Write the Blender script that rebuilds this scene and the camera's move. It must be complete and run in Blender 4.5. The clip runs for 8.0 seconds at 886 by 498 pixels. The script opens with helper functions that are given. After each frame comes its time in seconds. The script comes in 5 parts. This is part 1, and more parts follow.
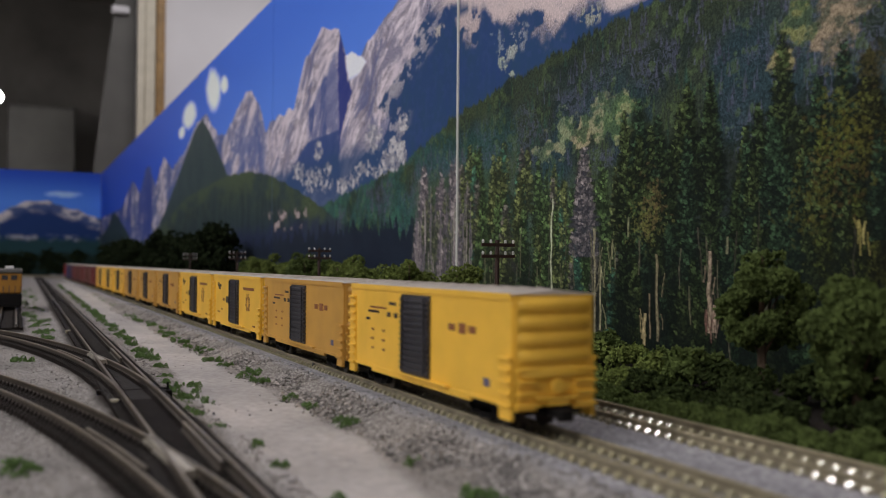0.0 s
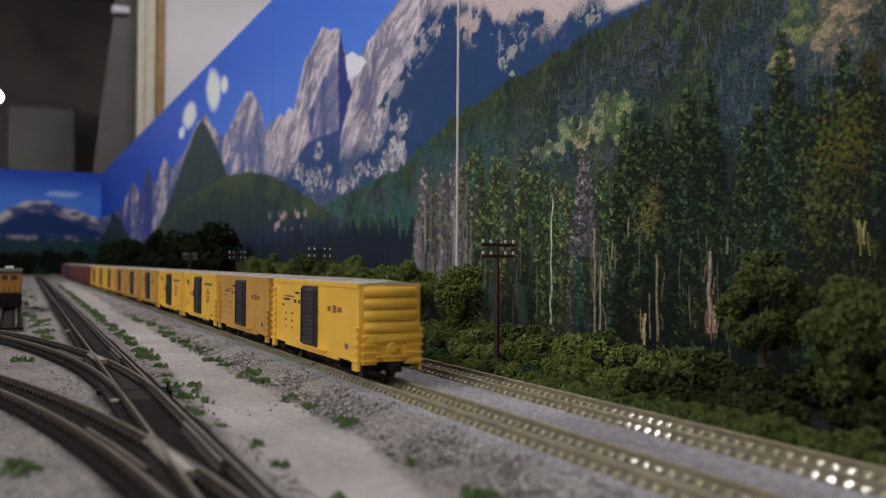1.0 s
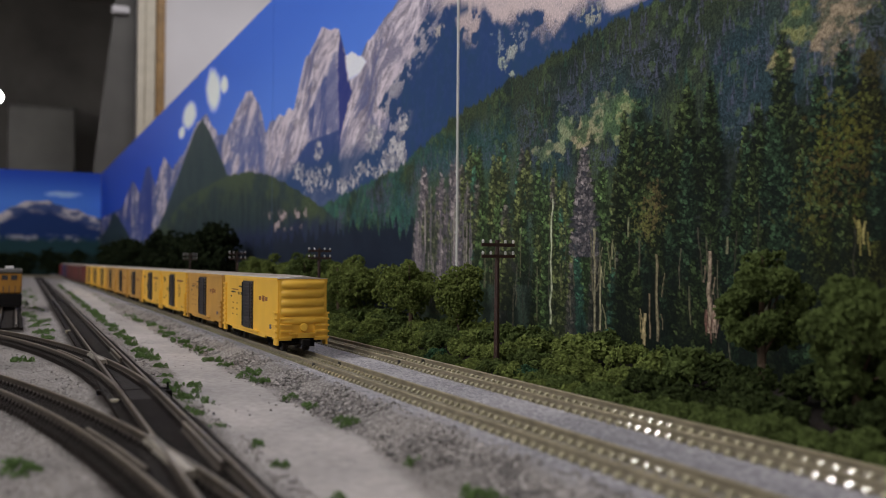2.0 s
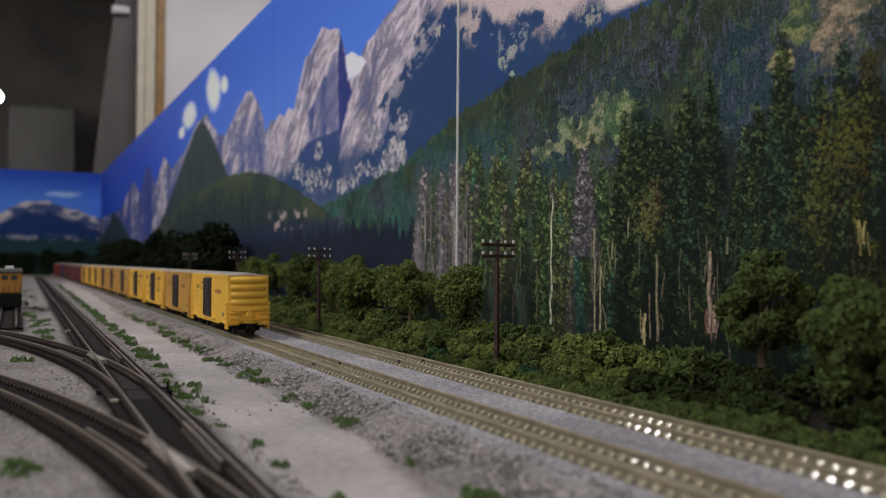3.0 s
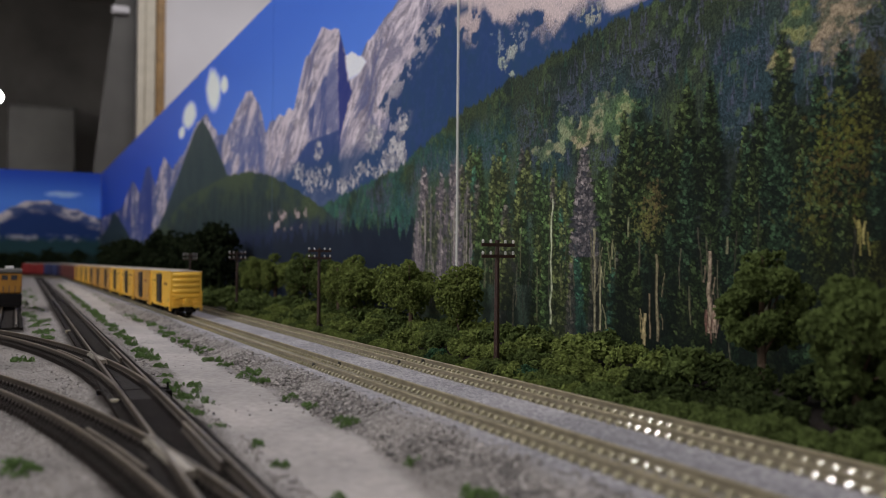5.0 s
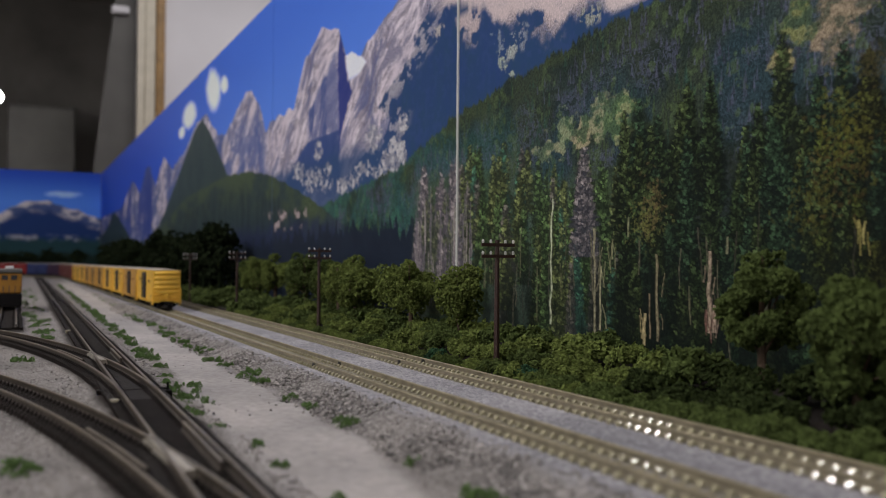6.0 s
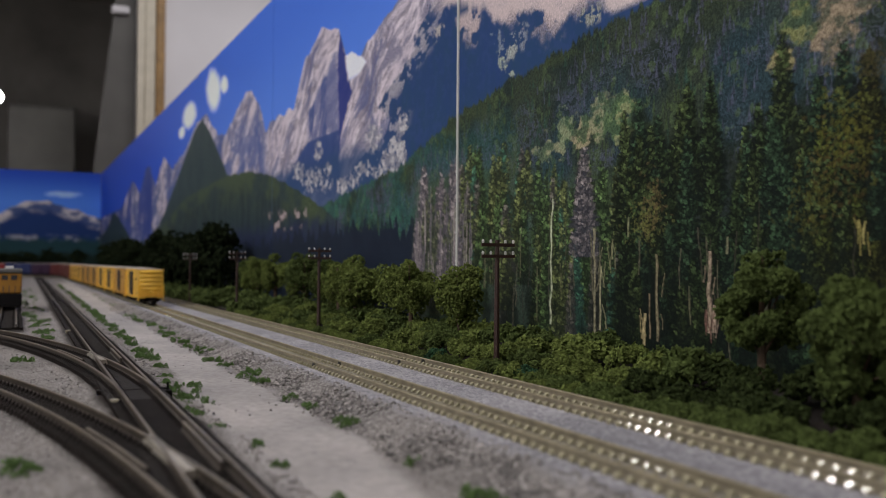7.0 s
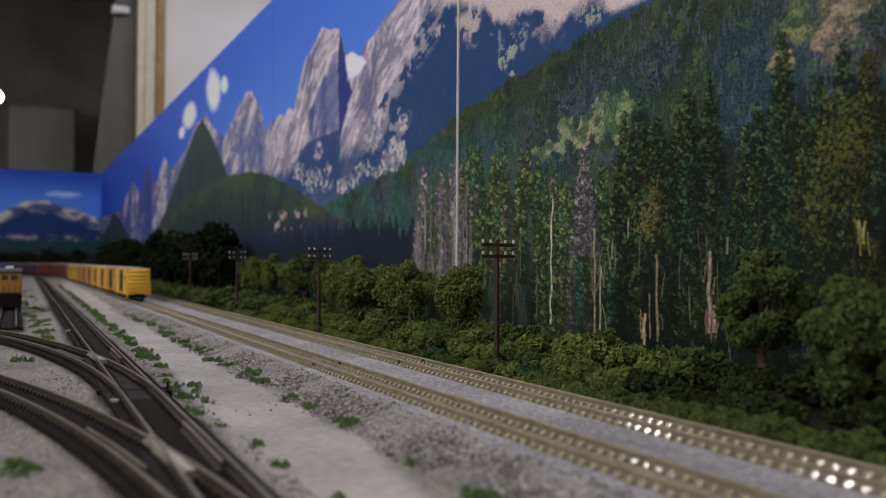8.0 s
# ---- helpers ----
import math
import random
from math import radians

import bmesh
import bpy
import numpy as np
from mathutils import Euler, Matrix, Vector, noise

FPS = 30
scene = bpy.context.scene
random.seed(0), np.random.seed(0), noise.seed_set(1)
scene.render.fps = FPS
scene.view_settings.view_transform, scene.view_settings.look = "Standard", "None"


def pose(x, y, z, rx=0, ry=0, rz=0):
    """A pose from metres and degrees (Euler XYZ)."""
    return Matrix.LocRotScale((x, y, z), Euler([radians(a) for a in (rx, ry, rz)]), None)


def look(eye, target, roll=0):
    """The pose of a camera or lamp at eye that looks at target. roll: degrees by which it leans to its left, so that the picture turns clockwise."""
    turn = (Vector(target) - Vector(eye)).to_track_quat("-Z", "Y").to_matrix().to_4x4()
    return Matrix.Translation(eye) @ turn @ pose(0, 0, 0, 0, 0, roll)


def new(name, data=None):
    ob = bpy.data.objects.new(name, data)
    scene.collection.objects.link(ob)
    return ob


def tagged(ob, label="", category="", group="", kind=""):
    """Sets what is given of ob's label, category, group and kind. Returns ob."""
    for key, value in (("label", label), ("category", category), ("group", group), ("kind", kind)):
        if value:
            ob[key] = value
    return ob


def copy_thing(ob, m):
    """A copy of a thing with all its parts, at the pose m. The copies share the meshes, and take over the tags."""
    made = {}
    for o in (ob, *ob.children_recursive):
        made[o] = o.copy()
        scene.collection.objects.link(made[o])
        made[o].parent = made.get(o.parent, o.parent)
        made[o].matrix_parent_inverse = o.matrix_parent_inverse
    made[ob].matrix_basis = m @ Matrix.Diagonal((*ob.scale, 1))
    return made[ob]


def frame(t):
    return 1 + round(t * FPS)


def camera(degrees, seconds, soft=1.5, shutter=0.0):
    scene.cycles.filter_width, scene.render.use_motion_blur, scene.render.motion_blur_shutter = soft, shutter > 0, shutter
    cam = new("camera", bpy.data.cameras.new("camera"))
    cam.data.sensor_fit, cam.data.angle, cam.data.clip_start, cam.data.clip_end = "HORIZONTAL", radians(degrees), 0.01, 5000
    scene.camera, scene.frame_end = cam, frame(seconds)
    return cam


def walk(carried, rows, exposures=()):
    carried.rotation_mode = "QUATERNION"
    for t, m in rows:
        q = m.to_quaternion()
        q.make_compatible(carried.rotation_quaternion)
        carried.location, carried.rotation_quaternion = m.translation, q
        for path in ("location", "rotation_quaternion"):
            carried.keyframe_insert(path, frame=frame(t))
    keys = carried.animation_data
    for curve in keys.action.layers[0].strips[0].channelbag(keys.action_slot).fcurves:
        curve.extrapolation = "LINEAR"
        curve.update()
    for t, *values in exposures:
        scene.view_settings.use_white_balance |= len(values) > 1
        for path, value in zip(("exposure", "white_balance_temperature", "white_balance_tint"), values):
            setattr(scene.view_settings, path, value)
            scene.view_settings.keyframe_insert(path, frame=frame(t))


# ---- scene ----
cam = camera(51.63, 8.0, soft=0.8, shutter=0.5)
EYE = Vector((0.0, 0.0, 0.0331))
AIM = EYE + Vector((0.42269, 0.90612, 0.01659))
walk(cam, [(0.0, look(EYE, AIM, 0.4256)), (8.0, look(EYE, AIM, 0.4256))])
cam.data.dof.use_dof = True
cam.data.dof.focus_distance = 0.36
cam.data.dof.aperture_fstop = 18.5

# ---- plan, in metres; a model railway in N scale, rails along y ----
RAIL = -0.0018          # top of the rails
TIE = -0.0038           # top of the sleepers
NEAR, FAR = 0.1015, 0.1330   # centre lines of the two main tracks
WALL = 0.220            # face of the long backdrop
END = 2.79              # face of the far backdrop
TOP = 0.286             # top of the backdrop
ROOM_END = 4.0

# ---- light ----
world = bpy.data.worlds.new("room_dark")
scene.world = world
world.use_nodes = True
world.node_tree.nodes["Background"].inputs[0].default_value = (0.9, 0.93, 1.0, 1)
world.node_tree.nodes["Background"].inputs[1].default_value = 0.01
LAMP_ROW = [(0.01, 0.28), (0.01, 0.86), (0.01, 1.36), (0.01, 1.98)]
LAMP_Z = 1.46
for lx, ly in LAMP_ROW:
    data = bpy.data.lights.new("lamp_light", "AREA")
    data.shape, data.size, data.energy = "DISK", 0.13, 1.7
    data.color = (1.0, 0.95, 0.92)
    lamp = new("lamp_light", data)
    lamp.matrix_world = look((lx, ly, LAMP_Z), (lx, ly, 0.0))
# unseen tube lights added to brighten upright faces and the far white wall
FILL_LIGHTS = [(-1.7, -0.9, 26.0), (-1.7, 0.5, 26.0), (0.8, 3.2, 9.0)]
for lx, ly, watts in FILL_LIGHTS:
    data = bpy.data.lights.new("fill_light", "AREA")
    data.shape, data.size, data.size_y, data.energy = "RECTANGLE", 0.25, 1.1, watts
    data.color = (1.0, 0.985, 0.97)
    lamp = new("fill_light", data)
    lamp.matrix_world = look((lx, ly, 1.49), (lx + .001, ly, 0.0))
scene.view_settings.exposure = 0.0


# ---- material helpers ----
def mat(name, colour, rough=0.6, metal=0.0, vary=0.25, scale=60.0, bump=0.0, bump_scale=400.0, spec=0.5,
        second=None, random_value=0.0, island=False, emit=0.0):
    m = bpy.data.materials.new(name)
    m.use_nodes = True
    nt = m.node_tree
    b = nt.nodes["Principled BSDF"]
    b.inputs["Roughness"].default_value = rough
    b.inputs["Metallic"].default_value = metal
    b.inputs["Specular IOR Level"].default_value = spec
    co = nt.nodes.new("ShaderNodeTexCoord")
    n1 = nt.nodes.new("ShaderNodeTexNoise")
    n1.inputs["Scale"].default_value = scale
    n1.inputs["Detail"].default_value = 6
    nt.links.new(co.outputs["Object"], n1.inputs["Vector"])
    ramp = nt.nodes.new("ShaderNodeValToRGB")
    c2 = second or tuple(c * (1 - vary) for c in colour)
    ramp.color_ramp.elements[0].position = 0.35
    ramp.color_ramp.elements[1].position = 0.65
    ramp.color_ramp.elements[0].color = (*c2, 1)
    ramp.color_ramp.elements[1].color = (*[min(1, c * (1 + vary * 0.4)) for c in colour], 1)
    nt.links.new(n1.outputs["Fac"], ramp.inputs["Fac"])
    out = ramp.outputs["Color"]
    if random_value:
        src = nt.nodes.new("ShaderNodeNewGeometry").outputs["Random Per Island"] if island else \
            nt.nodes.new("ShaderNodeObjectInfo").outputs["Random"]
        mr = nt.nodes.new("ShaderNodeMapRange")
        mr.inputs["To Min"].default_value = 1 - random_value
        mr.inputs["To Max"].default_value = 1 + random_value
        nt.links.new(src, mr.inputs["Value"])
        hs = nt.nodes.new("ShaderNodeHueSaturation")
        nt.links.new(mr.outputs[0], hs.inputs["Value"])
        nt.links.new(out, hs.inputs["Color"])
        out = hs.outputs["Color"]
    nt.links.new(out, b.inputs["Base Color"])
    if bump:
        n2 = nt.nodes.new("ShaderNodeTexNoise")
        n2.inputs["Scale"].default_value = bump_scale
        n2.inputs["Detail"].default_value = 4
        nt.links.new(co.outputs["Object"], n2.inputs["Vector"])
        bp = nt.nodes.new("ShaderNodeBump")
        bp.inputs["Strength"].default_value = bump
        bp.inputs["Distance"].default_value = 0.001
        nt.links.new(n2.outputs["Fac"], bp.inputs["Height"])
        nt.links.new(bp.outputs["Normal"], b.inputs["Normal"])
    if emit:
        b.inputs["Emission Color"].default_value = (*colour, 1)
        b.inputs["Emission Strength"].default_value = emit
    return m


def srgb(r, g, b):
    return tuple(((c / 255 + 0.055) / 1.055) ** 2.4 if c > 10 else c / 255 / 12.92 for c in (r, g, b))


M_LOCO = mat("orange_yellow_loco_paint", (0.42, 0.20, 0.025), 0.45, vary=0.15, scale=80)
M_YELLOW = mat("yellow_car_paint", (0.84, 0.49, 0.055), 0.42, vary=0.10, scale=80, bump=0.03, bump_scale=900)
M_TAN = mat("faded_yellow_car_paint", (0.54, 0.29, 0.055), 0.5, vary=0.14, scale=80, bump=0.03, bump_scale=900)
M_MAROON = mat("maroon_car_paint", (0.16, 0.03, 0.025), 0.5, vary=0.2)
M_RED = mat("red_car_paint", (0.24, 0.02, 0.018), 0.5, vary=0.2)
M_PURPLE = mat("violet_car_paint", (0.055, 0.025, 0.06), 0.5, vary=0.2)
M_NAVY = mat("navy_car_paint", (0.03, 0.045, 0.14), 0.5, vary=0.2)
M_BROWN = mat("brown_car_paint", (0.13, 0.045, 0.03), 0.55, vary=0.2)
M_ROOF = mat("grey_dusty_roof", (0.52, 0.47, 0.42), 0.55, vary=0.2, scale=120, bump=0.05)
M_BLACK = mat("black_door_paint", (0.035, 0.034, 0.04), 0.38, vary=0.3, scale=150)
M_INK = mat("dark_lettering", (0.035, 0.02, 0.015), 0.6, vary=0.1)
M_INK2 = mat("brown_lettering", (0.24, 0.085, 0.035), 0.6, vary=0.1)
M_PLATE = mat("blue_white_plate", (0.10, 0.10, 0.20), 0.5, vary=0.2)
M_TRUCK = mat("black_truck_plastic", (0.008, 0.007, 0.007), 0.7, spec=0.12, vary=0.3)
M_WHEEL = mat("dark_wheel_metal", (0.10, 0.085, 0.07), 0.4, 0.8, vary=0.3)
M_RAIL = mat("nickel_silver_rail", (0.33, 0.285, 0.19), 0.62, 0.30, vary=0.25, scale=200)
M_RAILSIDE = mat("dulled_rail_side", (0.25, 0.215, 0.15), 0.5, 0.25, vary=0.3, scale=300)
M_YARDSIDE = mat("darkened_rail_side", (0.055, 0.043, 0.033), 0.55, 0.2, vary=0.3, scale=300)
M_TIE = mat("tan_plastic_sleeper", (0.27, 0.24, 0.165), 0.42, vary=0.25, scale=300, random_value=0.15)
M_CHAIR = mat("tan_plastic_rail_chair", (0.35, 0.32, 0.21), 0.10, vary=0.2, scale=300, random_value=0.12, spec=0.7)
M_DTIE = mat("black_plastic_sleeper", (0.016, 0.012, 0.0105), 0.65, spec=0.15, vary=0.3, scale=300, random_value=0.25)
M_BRONZE = mat("bronze_tinted_rail", (0.19, 0.152, 0.105), 0.34, 0.6, vary=0.3, scale=200)
M_LEAF = mat("green_foam_foliage", (0.128, 0.160, 0.042), 0.9, vary=0.45, scale=500, spec=0.1, random_value=0.18, island=True)
M_LEAF2 = mat("dark_green_foam_foliage", (0.074, 0.100, 0.029), 0.9, vary=0.45, scale=500, spec=0.1, random_value=0.18, island=True)
M_LEAF3 = mat("bluish_green_foam_foliage", (0.03, 0.07, 0.035), 0.9, vary=0.4, scale=500, spec=0.1, random_value=0.3, island=True)
# darker copy of the foam foliage, with shadow put into its colour
M_LEAF_SHADOW = mat("shadowed_foam_foliage", (0.030, 0.042, 0.013), 0.92, vary=0.45, scale=500, spec=0.08, random_value=0.4, island=True)
# dark green foliage lowered to near black where the light falls off
M_LEAF_DIM = mat("dimmed_tree_foliage", (0.014, 0.02, 0.009), 0.95, vary=0.4, scale=300, spec=0.05, random_value=0.35, island=True)
M_GRASS = mat("bright_green_turf_tuft", (0.125, 0.205, 0.070), 0.9, vary=0.4, scale=500, spec=0.1, random_value=0.35, island=True)
M_BARK = mat("brown_twig_bark", (0.10, 0.065, 0.04), 0.85, vary=0.4, scale=300, bump=0.3)
M_POLE = mat("brown_plastic_pole", (0.040, 0.018, 0.013), 0.5, vary=0.25, scale=200)
M_GLASSB = mat("pale_insulator_plastic", (0.55, 0.54, 0.52), 0.25, vary=0.1)
M_STONE = mat("grey_ballast_grains", (0.27, 0.248, 0.238), 0.85, vary=0.4, scale=500, random_value=0.6, island=True)
M_JOINER = mat("blackened_rail_joiner", (0.02, 0.018, 0.016), 0.6, vary=0.2)
M_DUSK = mat("dim_grey_plaster", (0.34, 0.32, 0.29), 0.8, vary=0.2, scale=3)
M_WHITE = mat("white_wall_paint", (0.71, 0.685, 0.72), 0.7, vary=0.04, scale=4, bump=0.05, bump_scale=200)
M_CEIL = mat("white_ceiling_paint", (0.75, 0.74, 0.72), 0.8, vary=0.04, scale=4)
M_CREAM = mat("cream_painted_casing", (0.62, 0.56, 0.46), 0.5, vary=0.1, scale=20)
M_WOOD = mat("oak_trim_wood", (0.34, 0.20, 0.08), 0.5, vary=0.3, scale=30, bump=0.1)
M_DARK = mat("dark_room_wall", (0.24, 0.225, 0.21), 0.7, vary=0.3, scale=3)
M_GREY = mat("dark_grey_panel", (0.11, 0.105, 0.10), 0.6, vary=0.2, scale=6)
M_FLOOR = mat("grey_carpet", (0.18, 0.17, 0.17), 0.95, vary=0.3, scale=40, bump=0.3)
M_PLY = mat("plywood_edge", (0.42, 0.30, 0.17), 0.7, vary=0.3, scale=40)
M_FROG = mat("worn_bright_frog_metal", (0.52, 0.47, 0.39), 0.36, 0.45, vary=0.3, scale=200)
M_SEAM = mat("white_seam_strip", (0.68, 0.68, 0.64), 0.5, vary=0.12, scale=80)
M_BULB = mat("reflected_lamp_glow", (1.0, 0.96, 0.9), 0.3, vary=0.0, emit=110.0)


# ---- mesh helpers ----
def box(bm, x0, x1, y0, y1, z0, z1, mi=0):
    vs = [bm.verts.new(p) for p in ((x0, y0, z0), (x1, y0, z0), (x1, y1, z0), (x0, y1, z0),
                                    (x0, y0, z1), (x1, y0, z1), (x1, y1, z1), (x0, y1, z1))]
    for f in ((0, 3, 2, 1), (4, 5, 6, 7), (0, 1, 5, 4), (1, 2, 6, 5), (2, 3, 7, 6), (3, 0, 4, 7)):
        fc = bm.faces.new([vs[i] for i in f])
        fc.material_index = mi


def bevelled(bm, w, seg=1):
    bmesh.ops.bevel(bm, geom=bm.edges[:], offset=w, segments=seg, affect="EDGES", clamp_overlap=True)


def rod(bm, p, q, r0, r1, n=8):
    p, q = Vector(p), Vector(q)
    turn = (q - p).to_track_quat("Z", "Y").to_matrix()
    rings = []
    for c, r in ((p, r0), (q, r1)):
        rings.append([bm.verts.new(c + turn @ Vector((r * math.cos(2 * math.pi * i / n), r * math.sin(2 * math.pi * i / n), 0))) for i in range(n)])
    for i in range(n):
        bm.faces.new((rings[0][i], rings[0][(i + 1) % n], rings[1][(i + 1) % n], rings[1][i]))
    bm.faces.new(rings[0][::-1])
    bm.faces.new(rings[1])


def sweep(bm, section, path, smooth=False):
    """A section of (side, up) points carried along path points (x, y, z)."""
    rings = []
    for i, p in enumerate(path):
        a, b = Vector(path[max(0, i - 1)]), Vector(path[min(len(path) - 1, i + 1)])
        d = (b - a).normalized()
        side = Vector((d.y, -d.x, 0)).normalized()
        rings.append([bm.verts.new(Vector(p) + side * s + Vector((0, 0, u))) for s, u in section])
    n = len(section)
    for r0, r1 in zip(rings, rings[1:]):
        for i in range(n):
            f = bm.faces.new((r0[i], r0[(i + 1) % n], r1[(i + 1) % n], r1[i]))
            f.smooth = smooth
    bm.faces.new(rings[0][::-1])
    bm.faces.new(rings[-1])


def mesh_of(name, bm, *materials):
    bmesh.ops.recalc_face_normals(bm, faces=bm.faces[:])
    me = bpy.data.meshes.new(name)
    bm.to_mesh(me)
    bm.free()
    for m in materials:
        me.materials.append(m)
    return me


def part(name, bm, material, parent, label=""):
    ob = new(name, mesh_of(name, bm, material))
    ob.parent = parent
    if label:
        ob["label"] = label
    return ob


def shared(name, me, parent, m=None):
    ob = new(name, me)
    ob.parent = parent
    if m is not None:
        ob.matrix_basis = m
    return ob


def thing(name, label, category, group="", kind="", m=None):
    ob = new(name)
    ob.empty_display_size = 0.01
    if m is not None:
        ob.matrix_basis = m
    return tagged(ob, label, category, group, kind)


def structure(name, bm, material, label, category="", kind="structure"):
    ob = new(name, mesh_of(name, bm, material))
    return tagged(ob, label, category or name.split("_")[0], "", kind)


# ---- smooth random fields for relief and for the printed backdrop ----
CHANCE = np.random.RandomState(5).rand(8192)


def lattice(ix, iy, seed):
    return CHANCE[((ix * 73856093) ^ (iy * 19349663) ^ (int(seed) * 83492791)) & 8191]


def field(x, y, seed):
    fx, fy = np.floor(x), np.floor(y)
    ix, iy = fx.astype(np.int64), fy.astype(np.int64)
    fx, fy = x - fx, y - fy
    fx, fy = fx * fx * (3 - 2 * fx), fy * fy * (3 - 2 * fy)
    a, b = lattice(ix, iy, seed), lattice(ix + 1, iy, seed)
    c, d = lattice(ix, iy + 1, seed), lattice(ix + 1, iy + 1, seed)
    return (a * (1 - fx) + b * fx) * (1 - fy) + (c * (1 - fx) + d * fx) * fy


def fbm(x, y, seed, octaves=4):
    total, amp, norm = 0, 1.0, 0
    for o in range(octaves):
        total = total + amp * field(x * 2 ** o + 17.3 * o, y * 2 ** o - 9.1 * o, seed + o)
        norm += amp
        amp *= 0.55
    return total / norm


def mixed(base, colour, k):
    return base * (1 - k[..., None]) + np.asarray(colour) * k[..., None]


def smooth(a, b, v):
    k = np.clip((v - a) / (b - a), 0, 1)
    return k * k * (3 - 2 * k)


# ---- the printed mountain backdrop ----
def line(points, y):
    pts = sorted(points)
    return np.interp(y, [p[0] for p in pts], [p[1] for p in pts])


PRINT = 1.58   # how much lighter the print is than the dim room shows it


def ink(r, g, b):
    return np.array(srgb(r, g, b)) * PRINT * np.array((.885, 1.0, 1.09))


RIDGE = [(2.711, .1566), (2.23, .1554), (2.01, .2032), (1.882, .1652), (1.8, .2078), (1.743, .2078), (1.665, .1658), (1.567, .2054),
         (1.474, .1782), (1.345, .1949), (1.257, .2233), (1.196, .2222), (1.122, .1908), (1.072, .1811), (1.027, .1978), (.972, .214),
         (.946, .2115), (.904, .1857), (.884, .1606), (.867, .1693), (.784, .1703), (.751, .2036), (.704, .2216), (.661, .2108),
         (.645, .1877), (.61, .1822), (.577, .1922), (.547, .1999), (.524, .2064), (.397, .24), (.1, .25)]
SPIRE = [(1.75, .06), (1.693, .0774), (1.559, .1114), (1.393, .1708), (1.278, .2146), (1.224, .221), (1.176, .2013), (1.086, .1496), (1.04, .12), (.95, .05)]
HILL = [(2.8, .05), (1.693, .0774), (1.34, .1256), (1.069, .1335), (.955, .1292), (.861, .117), (.747, .0907), (.671, .0683), (.607, .0517), (.5, .03)]
SLOPE = [(.80, .066), (.714, .0771), (.657, .0827), (.545, .0937), (.45, .1162), (.364, .1272), (.311, .1329), (.278, .1338), (.239, .1352), (.1, .14)]
BANK = [(1.6, .045), (1.131, .0503), (.88, .0526), (.657, .0605), (.512, .0563), (.49, .02), (.1, -.05)]


def edge(points, z):
    """Place along the print of a line given by (place, height) points, at heights z."""
    pts = sorted((p[1], p[0]) for p in points)
    return np.interp(z, [p[0] for p in pts], [p[1] for p in pts])


def between(Y, Z, far, near, soft=.0015):
    """How far inside two roughly upright lines and their span of heights."""
    lo, hi = min(p[1] for p in far), max(p[1] for p in far)
    return smooth(-soft, soft, edge(far, Z) - Y) * smooth(-soft, soft, Y - edge(near, Z)) * smooth(lo - .002, lo + .002, Z) * smooth(hi + .001, hi - .001, Z)


TOWER_NEAR = [(0.6559, 0.2105), (0.6488, 0.1919), (0.6392, 0.1690), (0.6301, 0.1583), (0.6436, 0.1446), (0.6549, 0.1293), (0.6596, 0.1084), (0.6563, 0.0890)]
SHADE_FAR = [(0.6585, 0.2102), (0.6633, 0.1906), (0.6625, 0.1646), (0.659, 0.1340), (0.6624, 0.1130), (0.6603, 0.0893)]
DUSK_FAR = [(0.6744, 0.1951), (0.6953, 0.1814), (0.7176, 0.1716), (0.7362, 0.1606), (0.7385, 0.1349), (0.7718, 0.1193), (0.8097, 0.1025)]
WALL_NEAR = [(0.4851, 0.1875), (0.503, 0.1785), (0.514, 0.1707), (0.5235, 0.1594), (0.5497, 0.1499), (0.5738, 0.1389), (0.5551, 0.1272), (0.5618, 0.1139), (0.5948, 0.1108), (0.6298, 0.1015), (0.6471, 0.0883)]
SNOW_FAR = [(0.6448, 0.1881), (0.6433, 0.1781), (0.6379, 0.1679)]
SNOW_NEAR = [(0.6151, 0.1820), (0.6009, 0.1740), (0.61, 0.1702), (0.6242, 0.1655)]


def granite(Y, Z):
    """Pale pinkish rock with cracks and ledges that run down and away, and blue shade on the far side of each peak."""
    bend = .05 * (fbm(Y * 14, Z * 14, 9, 3) - .5)
    s = Y + 1.0 * Z + bend
    big = fbm(s * 30, Z * 22, 11, 4)
    streak = fbm(s * 85, Z * 48, 12, 5)
    fine = fbm(s * 240, Z * 230, 14, 4)
    g = mixed(np.zeros(Y.shape + (3,)) + ink(122, 112, 126), ink(188, 168, 170), smooth(.36, .58, .40 * big + .32 * streak + .34 * fine))
    g = mixed(g, ink(208, 190, 190), smooth(.54, .68, .6 * streak + .4 * fine) * .6)
    g = mixed(g, ink(82, 84, 116), smooth(.54, .63, fbm(s * 62 + 7, Z * 40, 113, 5)) * .75)
    g = mixed(g, ink(104, 92, 102), smooth(.58, .68, fbm(s * 180, Z * 130, 115, 4)) * .6)
    return g


